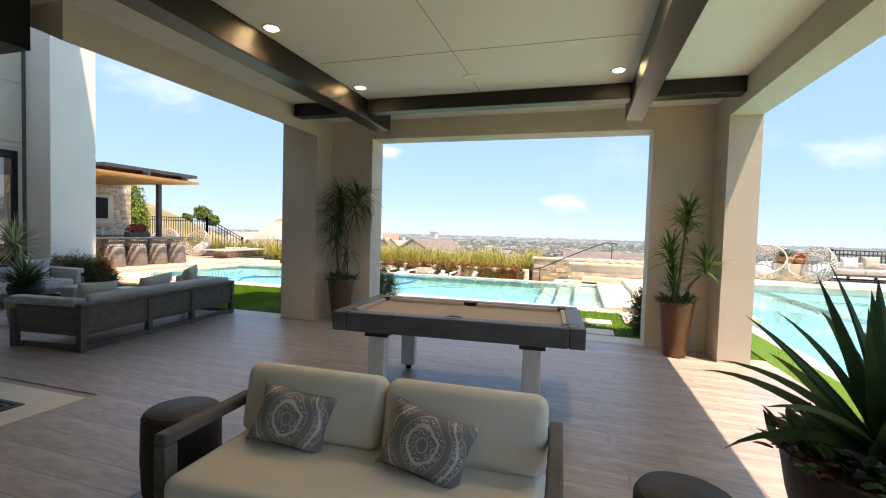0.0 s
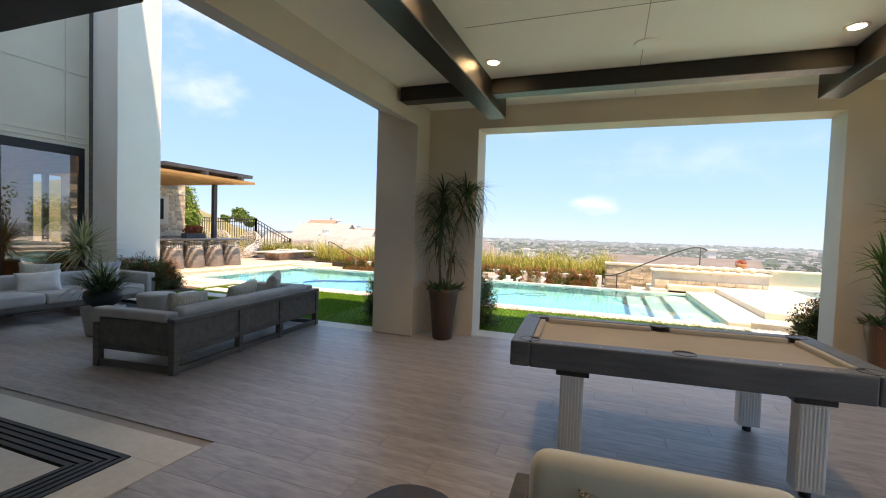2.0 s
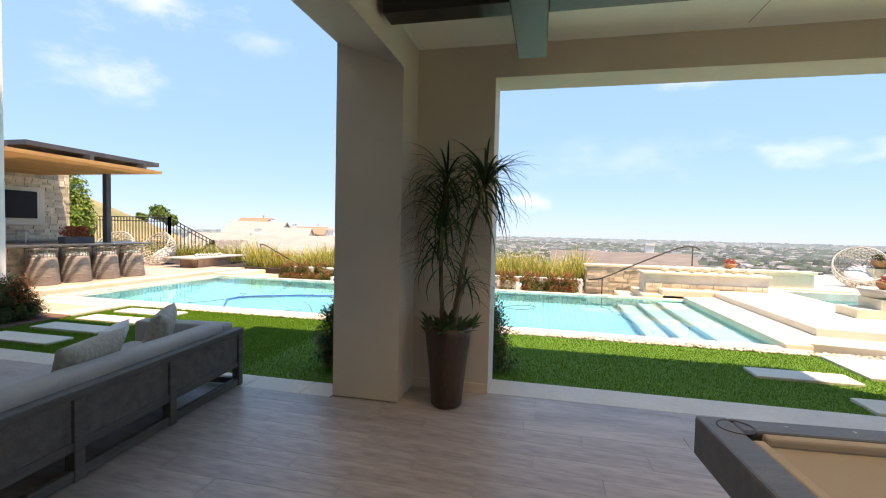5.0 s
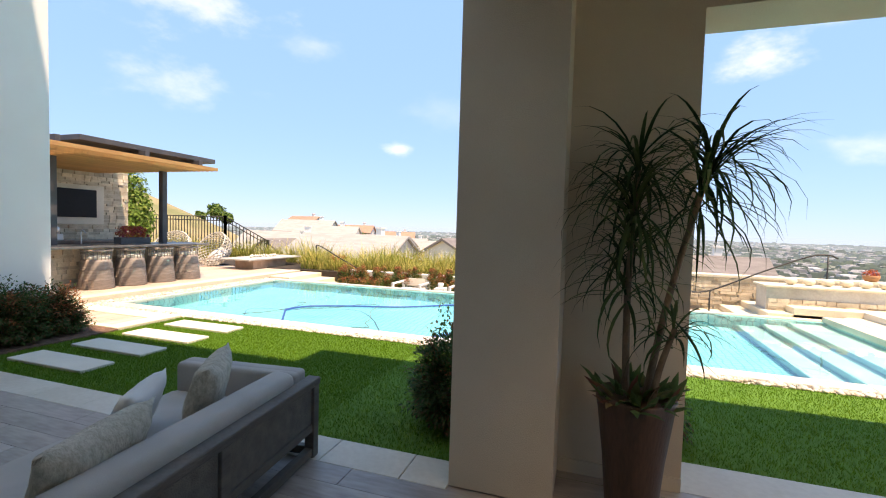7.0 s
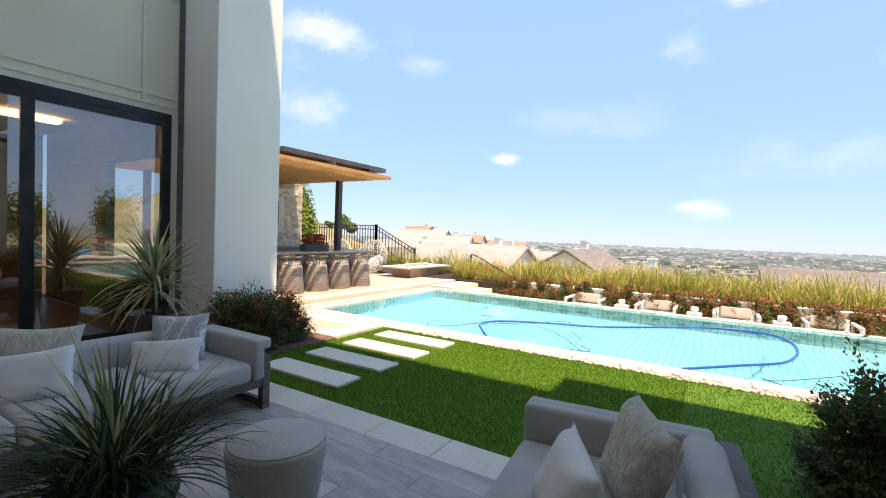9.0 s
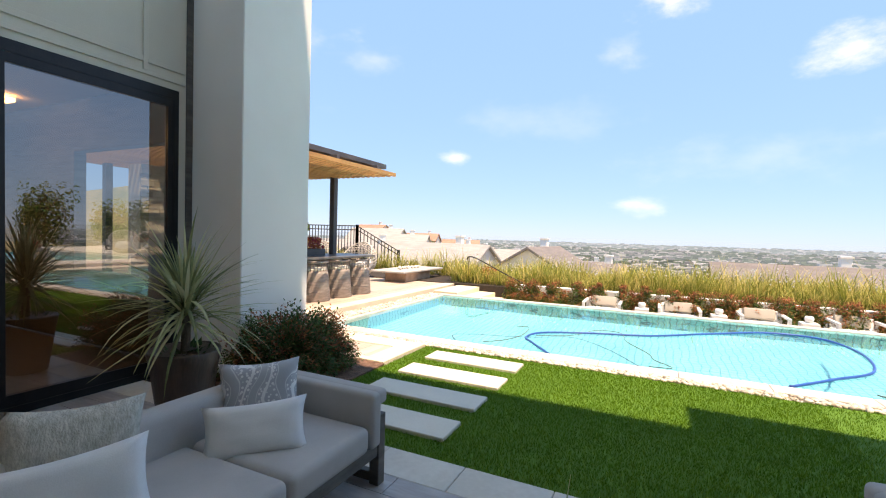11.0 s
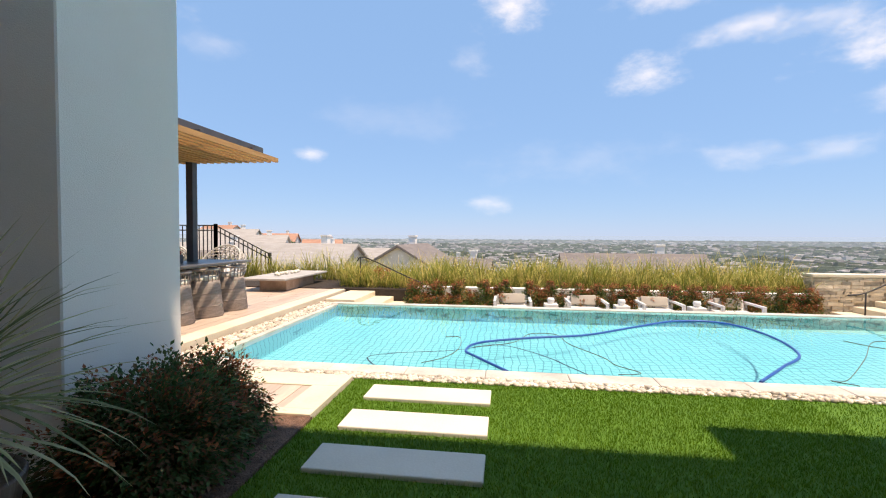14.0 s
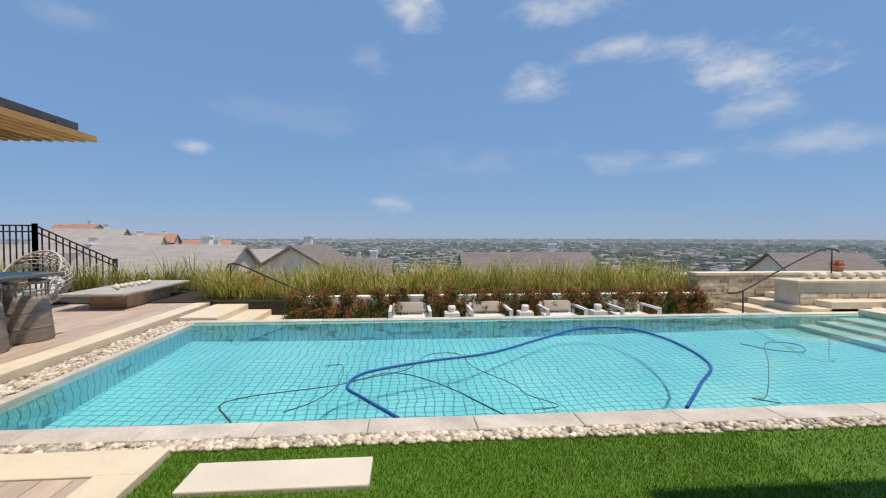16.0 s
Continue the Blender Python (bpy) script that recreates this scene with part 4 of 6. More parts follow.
pool_table()
loveseat()
scatter_pillow("throw_pillow", "grey and cream medallion print pillow on the loveseat", PRINT, 0.41, 0.29, 0.14, pose(-1.345, 1.90, 0.545, -24, 8, 6))
scatter_pillow("throw_pillow", "grey and cream medallion print pillow on the loveseat", PRINT, 0.42, 0.30, 0.14, pose(-0.625, 1.88, 0.54, -26, 10, -6))
NEAR_SOFA, FAR_SOFA = pose(-6.02, 4.90, 0, 0, 0, 6), pose(-9.47, 4.90, 0, 0, 0, 180)
sofa_near = grey_sofa(NEAR_SOFA, "grey low outdoor sofa with a woven back, by the lawn", 2.68, 1.02)
sofa_far = grey_sofa(FAR_SOFA, "grey low outdoor sofa with pale pillows, by the glass doors", 2.44, 0.96)
PILLOWS = [
    (WEAVE, "beige woven lumbar pillow leaning on the grey sofa", 0.56, 0.34, 0.17, NEAR_SOFA @ pose(0.21, -0.90, 0.60, -16, -3, -88)),
    (WEAVE, "beige woven lumbar pillow leaning on the grey sofa", 0.56, 0.34, 0.17, NEAR_SOFA @ pose(0.19, -0.01, 0.60, -18, 3, -86)),
    (WHITE_FABRIC, "white lumbar pillow on the grey sofa", 0.44, 0.36, 0.15, NEAR_SOFA @ pose(-0.17, 0.52, 0.55, -24, 4, -68)),
    (WEAVE, "beige pillow set against the sofa arm", 0.44, 0.44, 0.17, NEAR_SOFA @ pose(0.08, 0.78, 0.61, -16, 6, -66)),
    (SOFT_PRINT, "pale grey print pillow against the sofa arm", 0.46, 0.44, 0.17, pose(-9.58, 5.66, 0.575, -20, -3, 42)),
    (WHITE_FABRIC, "white lumbar pillow on the grey sofa", 0.54, 0.30, 0.16, pose(-9.39, 5.46, 0.50, -26, -4, 42)),
    (WEAVE, "pale woven pillow leaning on the sofa back", 0.50, 0.46, 0.17, pose(-9.66, 4.76, 0.59, -18, 3, 66)),
    (WHITE_FABRIC, "white pillow in front of a woven one", 0.54, 0.36, 0.16, pose(-9.44, 4.64, 0.53, -22, -5, 62)),
]
for mat, label, w, h, th, m in PILLOWS:
    scatter_pillow("throw_pillow", label, mat, w, h, th, m)

stump = thing("stump_stool", "dark round timber stump used as a side table", "side table", pose(-2.13, 1.98, 0), "stump stools")
part("body", lathe(B(), [(0.185, 0), (0.195, 0.02), (0.20, 0.2), (0.20, 0.425), (0.19, 0.444)], 32, wob=0.06), DARK_WOOD, stump)
part("top", lathe(B(), [(0.187, 0.4445), (0.182, 0.452), (0.0, 0.453)], 32, wob=0.06), STUMP_TOP, stump, "worn brown end-grain top")
copy_thing(stump, pose(0.46, 2.02, 0, 0, 0, 70))

drum = thing("side_table", "round cast concrete drum table with a pale top", "side table", pose(-7.68, 5.17, 0))
part("base", lathe(B(), [(0.185, 0), (0.196, 0.02), (0.226, 0.20), (0.248, 0.36), (0.252, 0.42), (0.248, 0.440)], 44), CONCRETE, drum)
part("top", lathe(B(), [(0.246, 0.4405), (0.238, 0.449), (0.0, 0.450)], 44), CONCRETE, drum, "smooth pale concrete top")
for x, y in ((-2.70, 3.42), (-2.70, 5.10), (0.32, 5.14), (0.32, 3.42)):
    d = thing("downlight", "round recessed ceiling light, lit warm", "lamp", pose(x, y, CEIL_Z), "ceiling downlights")
    part("trim_ring", lathe(B(), [(0.055, -0.004), (0.058, -0.010), (0.085, -0.008), (0.088, 0.0)], 24), WHITE_PAINT, d)
    part("lens", lathe(B(), [(0.0, -0.012), (0.056, -0.012), (0.056, 0.0)], 24), LAMP_GLOW, d, "glowing warm lens")
    bulb = bpy.data.lights.new("downlight_bulb", "SPOT")
    bulb.energy, bulb.color, bulb.spot_size, bulb.spot_blend, bulb.shadow_soft_size = 24, (1.0, 0.78, 0.52), radians(130), 0.8, 0.05
    new("downlight_bulb", bulb).matrix_world = look((x, y, CEIL_Z - 0.06), (x, y, 0))
spk = thing("ceiling_speaker", "round white ceiling speaker grille", "speaker", pose(-1.24, 5.04, CEIL_Z))
part("grille", lathe(B(), [(0.0, -0.012), (0.10, -0.011), (0.115, -0.006), (0.118, 0.0)], 28), CEILING, spk)

# ---- plants ----


def dracaena(m, label, pot_mat, pot_prof, canes, seed, leaf=DRACAENA_LEAF, lift=(-0.3, 1.3), bend=(0.5, 2.4), wide=0.024):
    """A pot with canes, each ending in heads of long strap leaves."""
    rng = random.Random(seed)
    t = thing("potted_plant", label, "plant", m)
    pot = part("pot", lathe(B(), pot_prof, 30), pot_mat, t)
    top = pot_prof[-1][1]
    rim = max(r for r, z in pot_prof if z > top - 0.12)
    part("soil", lathe(B(), [(rim * 0.9, top - 0.05), (0.0, top - 0.035)], 20), SOIL, pot)
    for base, end, heads in canes:
        b0, e0 = Vector((*base, top - 0.06)), Vector(end)
        mid = (b0 + e0) / 2 + Vector((rng.uniform(-0.06, 0.06), rng.uniform(-0.06, 0.06), 0))
        part("stem", tube(B(), smooth_path([b0, mid, e0], 5), 0.022, 7, 0.014), BARK, t)
        V, F = [], []
        for hz, count, ln in heads:
            c = mid.lerp(e0, max(0.0, min(1.0, (hz - mid.z) / max(0.01, e0.z - mid.z)))) if hz > mid.z else b0.lerp(mid, (hz - b0.z) / (mid.z - b0.z))
            c.z = hz
            for k in range(count):
                arc_leaf(V, F, c + Vector((0, 0, rng.uniform(-0.09, 0.09))), rng.uniform(0, 6.283), rng.uniform(*lift), ln * rng.uniform(0.7, 1.15), wide * rng.uniform(0.8, 1.2), rng.uniform(*bend))
        raw_mesh("leaves", V, F, leaf, t)
    V, F = [], []
    for k in range(110):
        a, r = rng.uniform(0, 6.283), rim * rng.uniform(0.2, 0.95)
        arc_leaf(V, F, (r * math.cos(a), r * math.sin(a), top - 0.03), a + rng.uniform(-1, 1), rng.uniform(0.2, 1.3), rng.uniform(0.08, 0.22), 0.05, 0.9, 3)
    raw_mesh("underplanting", V, F, SUCCULENT, t)["label"] = "small succulents at the pot rim"
    return t


BROWN_VASE = material("brown_vase_glaze", (0.038, 0.019, 0.012), (0.09, 0.048, 0.03), 0.45, 2.5, 24, 0.2, stretch=(3, 3, 0.6))
VASE = [(0.12, 0), (0.135, 0.02), (0.165, 0.35), (0.20, 0.62), (0.215, 0.70), (0.205, 0.71), (0.19, 0.70)]
dracaena(pose(-3.62, 6.33, 0), "tall dracaena with arching dark leaves in a dark brown vase", BROWN_VASE, VASE,
         [((0.04, 0.0), (0.30, -0.04, 1.98), [(1.98, 84, 0.52), (1.82, 40, 0.50)]),
          ((-0.05, 0.03), (-0.04, 0.0, 1.96), [(1.96, 70, 0.50), (1.74, 60, 0.54), (1.52, 50, 0.52), (1.32, 36, 0.46)]),
          ((0.07, -0.05), (0.16, -0.12, 1.12), [(1.10, 30, 0.36)])], 4, DRACAENA_LEAF, (-0.7, 1.1), (1.0, 2.8), 0.019)
# leaf colours raised here to carry the sunlight on the rosettes
dracaena(pose(1.20, 6.28, 0), "tiered dracaena in a copper vase, sunlight put into its bright rosettes", COPPER, VASE,
         [((0.0, 0.02), (0.08, 0.02, 1.80), [(1.80, 54, 0.37), (1.62, 34, 0.30)]),
          ((-0.04, 0.0), (-0.10, -0.03, 1.28), [(1.28, 54, 0.36), (1.14, 20, 0.26)]),
          ((0.06, -0.02), (0.30, -0.05, 1.12), [(1.12, 54, 0.36)]),
          ((0.0, -0.05), (-0.05, -0.08, 0.86), [(0.88, 44, 0.30)])], 9, leafy("sun_brightened_dracaena_leaf", (0.05, 0.13, 0.03), (0.10, 0.22, 0.05), (0.20, 0.30, 0.08)), (-0.25, 1.5), (0.1, 1.1), 0.030)
CONE = [(0.17, 0), (0.185, 0.02), (0.245, 0.46), (0.27, 0.58), (0.26, 0.595), (0.245, 0.585)]
cord = thing("potted_plant", "spiky pale cordyline in a brown pot by the glass doors", "plant", pose(-10.90, 6.10, 0))
cpot = part("pot", lathe(B(), CONE, 30), BROWN_POT, cord)
part("soil", lathe(B(), [(0.245, 0.55), (0.0, 0.56)], 20), SOIL, cpot)
part("stem", tube(B(), [(0, 0, 0.5), (0.01, 0.0, 0.75), (0, 0.01, 0.90)], 0.035, 9, 0.03), BARK, cord)
V, F = [], []
rng = random.Random(31)
for k in range(150):
    arc_leaf(V, F, (0, 0, 0.90 + rng.uniform(-0.10, 0.10)), rng.uniform(0, 6.283), rng.uniform(-0.6, 1.5), rng.uniform(0.5, 0.85), 0.030, rng.uniform(0.2, 1.3))
raw_mesh("leaves", V, F, PALE_LEAF, cord)
V, F = [], []
for k in range(70):
    a, r = rng.uniform(0, 6.283), rng.uniform(0.05, 0.2)
    arc_leaf(V, F, (r * math.cos(a), r * math.sin(a), 0.54), a, rng.uniform(0.2, 1.2), rng.uniform(0.06, 0.13), 0.045, 0.7, 3)
raw_mesh("underplanting", V, F, SUCCULENT, cord)

bowl = thing("potted_plant", "grassy plant in a round dark bowl on a concrete planter", "plant", pose(-7.66, 4.42, 0))
part("planter", lathe(B(), [(0.17, 0), (0.19, 0.02), (0.235, 0.32), (0.24, 0.36), (0.22, 0.365)], 30), CONCRETE, bowl)
part("bowl", lathe(B(), [(0.10, 0.366), (0.19, 0.42), (0.22, 0.50), (0.20, 0.57), (0.18, 0.57)], 28), BLACK, bowl, "dark round bowl")
V, F = [], []
for k in range(330):
    a, r = rng.uniform(0, 6.283), rng.uniform(0.0, 0.16)
    arc_leaf(V, F, (r * math.cos(a), r * math.sin(a), 0.56), a + rng.uniform(-0.7, 0.7), rng.uniform(0.35, 1.45), rng.uniform(0.30, 0.55), 0.013, rng.uniform(0.8, 2.4))
raw_mesh("leaves", V, F, DRACAENA_LEAF, bowl)
V, F = [], []
for k in range(26):
    arc_leaf(V, F, (0, 0, 0.6), rng.uniform(0, 6.283), rng.uniform(0.6, 1.5), rng.uniform(0.4, 0.62), 0.016, rng.uniform(0.1, 0.6))
raw_mesh("tall_leaves", V, F, PALE_LEAF, bowl)

agave = thing("potted_plant", "large agave with trailing succulents in a dark pot", "plant", pose(1.25, 2.26, 0))
apot = part("pot", lathe(B(), [(0.20, 0), (0.23, 0.03), (0.34, 0.42), (0.37, 0.58), (0.355, 0.60), (0.33, 0.585)], 36, wob=0.05), BROWN_POT, agave)
part("soil", lathe(B(), [(0.325, 0.565), (0.0, 0.58)], 24), SOIL, apot)
V, F = [], []
for k in range(34):
    inner = k / 34
    arc_leaf(V, F, (0, 0, 0.60), k * 2.4, 0.38 + 1.05 * inner + rng.uniform(-0.1, 0.1), rng.uniform(0.64, 0.86), 0.098, rng.uniform(-0.2, 1.5) * (1.15 - inner), 9, 0.3)
raw_mesh("leaves", V, F, AGAVE_LEAF, agave)
V, F = [], []
for k in range(380):
    a, r = rng.uniform(0, 6.283), rng.uniform(0.15, 0.40)
    arc_leaf(V, F, (r * math.cos(a), r * math.sin(a), 0.59 + rng.uniform(-0.02, 0.07)), a + rng.uniform(-1.2, 1.2), rng.uniform(0.0, 1.2), rng.uniform(0.06, 0.13), 0.05, 0.9, 3)
raw_mesh("underplanting", V, F, SUCCULENT, agave)["label"] = "green and reddish succulents round the rim"


def shrub(name, label, m, radii, count, size, leaf, seed, tip=0.018):
    t = thing(name, label, "shrub", m)
    rng = random.Random(seed)
    for k in range(6):
        a = rng.uniform(0, 6.283)
        part("stem", tube(B(), [(0.04 * math.cos(a), 0.04 * math.sin(a), -0.05), (0.5 * radii[0] * math.cos(a), 0.5 * radii[1] * math.sin(a), radii[2] * 1.3)], 0.012, 5, 0.005), BARK, t)
    V, F = [], []
    TV, TF = [], []
    leaf_cloud(V, F, rng, (0, 0, radii[2] * 0.74), [r * 0.88 for r in radii], int(count * 0.50), size, 0.03)
    for k in range(11):
        a, u = rng.uniform(0, 6.283), rng.uniform(-0.3, 1.0)
        rr = math.sqrt(1 - u * u)
        c = (0.78 * radii[0] * rr * math.cos(a), 0.78 * radii[1] * rr * math.sin(a), radii[2] * (0.85 + 0.85 * u) * rng.uniform(0.85, 1.08))
        s = rng.uniform(0.26, 0.44)
        leaf_cloud(V, F, rng, c, [r * s for r in radii], int(count * 0.05), size * 0.85, 0.03)
        if tip:
            leaf_cloud(TV, TF, rng, (c[0] * 1.08, c[1] * 1.08, c[2] + radii[2] * s * 0.55), [r * s * 0.85 for r in radii], int(count * tip), size * 0.7, 0.03)
    raw_mesh("foliage", V, F, leaf, t)
    if tip:
        growth = raw_mesh("new_growth", TV, TF, TIP_LEAF, t)
        growth["label"], growth["kind"] = "rusty orange leaf tips", "stuff"
    return t


def spray_shrub(label, m, radii, stems, seed, red=0.25, leaf_len=0.042):
    """Many arching stems, each a feathery spray of narrow leaflets; the tips of the upper ones are rusty."""
    t = thing("nandina_shrub", label, "shrub", m)
    rng = random.Random(seed)
    V, F, TV, TF = [], [], [], []
    wood = B()
    for k in range(stems):
        a, u = rng.uniform(0, 6.283), rng.uniform(0.02, 1.0)
        rr, reach = math.sqrt(max(0.0, 1 - u * u)), rng.uniform(0.72, 1.12) * (1 + 0.18 * noise.noise((math.cos(a) * 2, math.sin(a) * 2, u * 3 + seed)))
        end = Vector((radii[0] * rr * math.cos(a), radii[1] * rr * math.sin(a), radii[2] * (0.12 + 1.75 * u))) * reach
        base = Vector((0.25 * end.x, 0.25 * end.y, -0.03))
        mid = base.lerp(end, 0.55) + Vector((0, 0, 0.10 * radii[2]))
        if k % 6 == 0:
            tube(wood, [base, mid, end], 0.006, 4, 0.002)
        tip_stem = u > 0.35 and rng.random() < red
        for i in range(72):
            q = 0.42 + 0.58 * rng.random() ** 0.7
            p = base * (1 - q) ** 2 + mid * 2 * q * (1 - q) + end * q * q + Vector((rng.gauss(0, 0.035), rng.gauss(0, 0.035), rng.gauss(0, 0.028)))
            p.z = max(p.z, 0.02)
            out = (p - Vector((0, 0, radii[2] * 0.5))).normalized()
            d = (out + Vector((rng.uniform(-0.9, 0.9), rng.uniform(-0.9, 0.9), rng.uniform(-0.7, 0.5)))).normalized()
            side = d.cross(Vector((rng.uniform(-0.4, 0.4), rng.uniform(-0.4, 0.4), 1))).normalized()
            s = leaf_len * rng.uniform(0.6, 1.25)
            VV, FF = (TV, TF) if tip_stem and q > 0.80 else (V, F)
            o = len(VV)
            VV.extend([tuple(p), tuple(p + d * s * 0.45 + side * s * 0.25), tuple(p + d * s + Vector((0, 0, -0.12 * s))), tuple(p + d * s * 0.45 - side * s * 0.25)])
            FF.append((o, o + 1, o + 2, o + 3))
    part("stem", wood, BARK, t)
    raw_mesh("foliage", V, F, BUSH_LEAF, t)["kind"] = "stuff"
    if TV:
        growth = raw_mesh("new_growth", TV, TF, TIP_LEAF, t)
        growth["label"], growth["kind"] = "rusty orange leaf tips", "stuff"
    return t


spray_shrub("dense green nandina with orange-red tips by the white pier", pose(-10.98, 7.22, 0), (0.58, 0.62, 0.40), 330, 1, 0.24)
spray_shrub("green nandina with many reddish tips by the white pier", pose(-11.02, 7.80, 0), (0.42, 0.42, 0.34), 220, 2, 0.55)
spray_shrub("dark nandina shrub beside the stucco pier", pose(-4.92, 7.18, 0), (0.40, 0.38, 0.47), 220, 3, 0.06)
spray_shrub("small dark shrub behind the stucco pier", pose(-3.45, 7.55, 0), (0.32, 0.3, 0.45), 120, 5, 0.05)
spray_shrub("dark reddish shrub at the terrace corner", pose(1.12, 7.62, 0), (0.36, 0.36, 0.44), 200, 6, 0.3)

# ---- pool side ----
hose = thing("pool_hose", "blue floating hose curved across the pool", "hose", pose(0, 0, 0))
part("tube", tube(B(), smooth_path(HOSE, 8), 0.018, 8), BLUE_HOSE, hose)
cable = thing("pool_cleaner_cable", "thin dark cable lying on the pool floor", "cable", pose(0, 0, 0))
part("wire", tube(B(), smooth_path([(-11.4, 10.3, -1.29), (-10.6, 10.9, -1.29), (-10.9, 11.6, -1.29), (-9.6, 12.1, -1.29), (-8.9, 12.5, -1.29), (-8.2, 12.0, -1.29), (-7.4, 10.9, -1.29), (-6.9, 10.5, -1.29)], 6), 0.012, 6), IRON, cable)

for wire in ([(-9.69, 11.52), (-9.47, 11.52), (-9.42, 10.85), (-9.56, 10.37), (-9.8, 10.09)],
             [(-9.21, 10.96), (-8.67, 11.32), (-8.39, 11.94), (-7.99, 11.95), (-7.87, 11.34), (-7.54, 10.68), (-7.46, 10.35), (-7.25, 10.06), (-7.52, 9.97)],
             [(-3.75, 12.2), (-3.55, 11.8), (-3.2, 11.7), (-2.95, 12.1), (-3.34, 12.2), (-4.2, 11.15), (-5.08, 10.15), (-5.28, 10.1), (-5.1, 9.95)]):
    float_line = thing("float_line", "thin dark line drifting on the pool water", "cable", pose(0, 0, 0), "lines on the pool water")
    part("wire", tube(B(), smooth_path([(x, y, -0.026) for x, y in wire], 6), 0.0045, 6), STEEL_GREY, float_line)


def sun_lounger(x, y):
    t = thing("sun_lounger", "white low lounge chair with a taupe cushion by the pool edge", "lounge chair", pose(x, y, -0.36), "lounge chairs")
    part("back", rbox(B(), -0.36, 0.36, -0.03, 0.03, 0, 0.25, 0.01), WHITE_PAINT, t, m=pose(0, 0.36, 0.23, -22, 0, 0))
    part("seat", one_box(-0.36, 0.36, -0.50, 0.36, 0.20, 0.25, 0.01), WHITE_PAINT, t)
    part("cushion", rbox(B(), -0.29, 0.29, -0.05, 0.05, 0.02, 0.25, 0.03, 3), CUSHION_RAIL, t, m=pose(0, 0.29, 0.27, -22, 0, 0), smooth=True)
    for sx in (-1, 1):
        part("arm", rbox(B(), sx * 0.37, sx * 0.43, -0.38, 0.44, 0.0, 0.05, 0.008), WHITE_PAINT, t, m=pose(0, 0, 0.386, 0, 0, 0))
        part("leg", one_box(sx * 0.37, sx * 0.43, -0.38, -0.30, 0, 0.385, 0.006), WHITE_PAINT, t)
        part("leg", one_box(sx * 0.37, sx * 0.43, 0.36, 0.44, 0, 0.385, 0.006), WHITE_PAINT, t)
    return t


first = sun_lounger(-8.62, 15.18)
for x in (-6.98, -5.42, -3.85):
    copy_thing(first, pose(x, 15.18, -0.36))
cube = thing("side_cube", "small white side table with a pot plant between loungers", "side table", pose(-7.75, 15.2, -0.36), "cube tables")
part("body", one_box(-0.15, 0.15, -0.15, 0.15, 0, 0.34, 0.01), WHITE_PAINT, cube)
part("vase", lathe(B(), [(0.06, 0.341), (0.085, 0.42), (0.07, 0.47)], 14), WHITE_PAINT, cube)
for x in (-6.2, -4.62):
    copy_thing(cube, pose(x, 15.2, -0.36))
hedge = None
for k in range(17):
    x = -11.0 + 0.555 * k
    if hedge is None or k in (3, 7):
        hedge = shrub("hedge_shrub", "low hedge shrub with rusty orange tips", pose(x, 15.75, -0.36), (0.40, 0.32, 0.38), 2300, 0.034, HEDGE_LEAF, 40 + k, 0.04)
        hedge["group"] = "hedge behind the loungers"
    else:
        copy_thing(hedge, pose(x, 15.75 + random.uniform(-0.05, 0.05), -0.36, 0, 0, random.uniform(0, 360)))


def rail(name, label, pts, posts):
    t = thing(name, label, "handrail", pose(0, 0, 0))
    part("bar", tube(B(), smooth_path(pts, 8), 0.018, 8), IRON, t)
    for a, b in posts:
        part("post", tube(B(), [a, b], 0.016, 8), IRON, t)
    return t


rail("handrail", "curved black iron handrail down the west steps", [(-12.95, 17.0, 0.80), (-12.8, 16.8, 0.90), (-12.45, 16.6, 0.86), (-11.6, 16.4, 0.52), (-10.9, 16.25, 0.25)], [((-12.8, 16.8, -0.2), (-12.8, 16.8, 0.90)), ((-11.0, 16.27, -0.3), (-11.0, 16.27, 0.29))])
rail("handrail", "curved black iron handrail up the east stairs", [(-1.62, 15.25, 0.30), (-1.2, 15.3, 0.38), (-0.2, 15.4, 0.85), (0.65, 15.45, 1.22), (1.0, 15.45, 1.27), (1.18, 15.45, 1.20)], [((-1.25, 15.3, -0.4), (-1.25, 15.3, 0.37)), ((1.0, 15.45, 0.1), (1.0, 15.45, 1.27))])

# raised spa with stone balls
spa = thing("raised_spa", "raised spa wall with teal tile and stone balls", "spa", pose(0, 0, 0))
part("wall", one_box(-0.25, 2.6, 14.98, 15.6, -0.3, 0.55), COPING, spa)
part("cap", one_box(-0.31, 2.66, 14.92, 15.66, 0.551, 0.60, 0.01), CREAM_STONE, spa)
sp = ledgestones("spa stones", -0.22, 2.58, 0.02, 0.32, 0.05, pose(0, 14.98, 0), "split stones along the spa foot")
for k in range(7):
    b = B()
    bmesh.ops.create_icosphere(b, subdivisions=2, radius=0.095, matrix=pose(0.3 + 0.33 * k, 15.3, 0.68) @ Matrix.Diagonal((1.25, 1, 0.85, 1)))
    tagged(part("stone_ball", b, CREAM_STONE, None, smooth=True), "rounded cream stone on the spa wall", "stone", "stones on the spa wall")

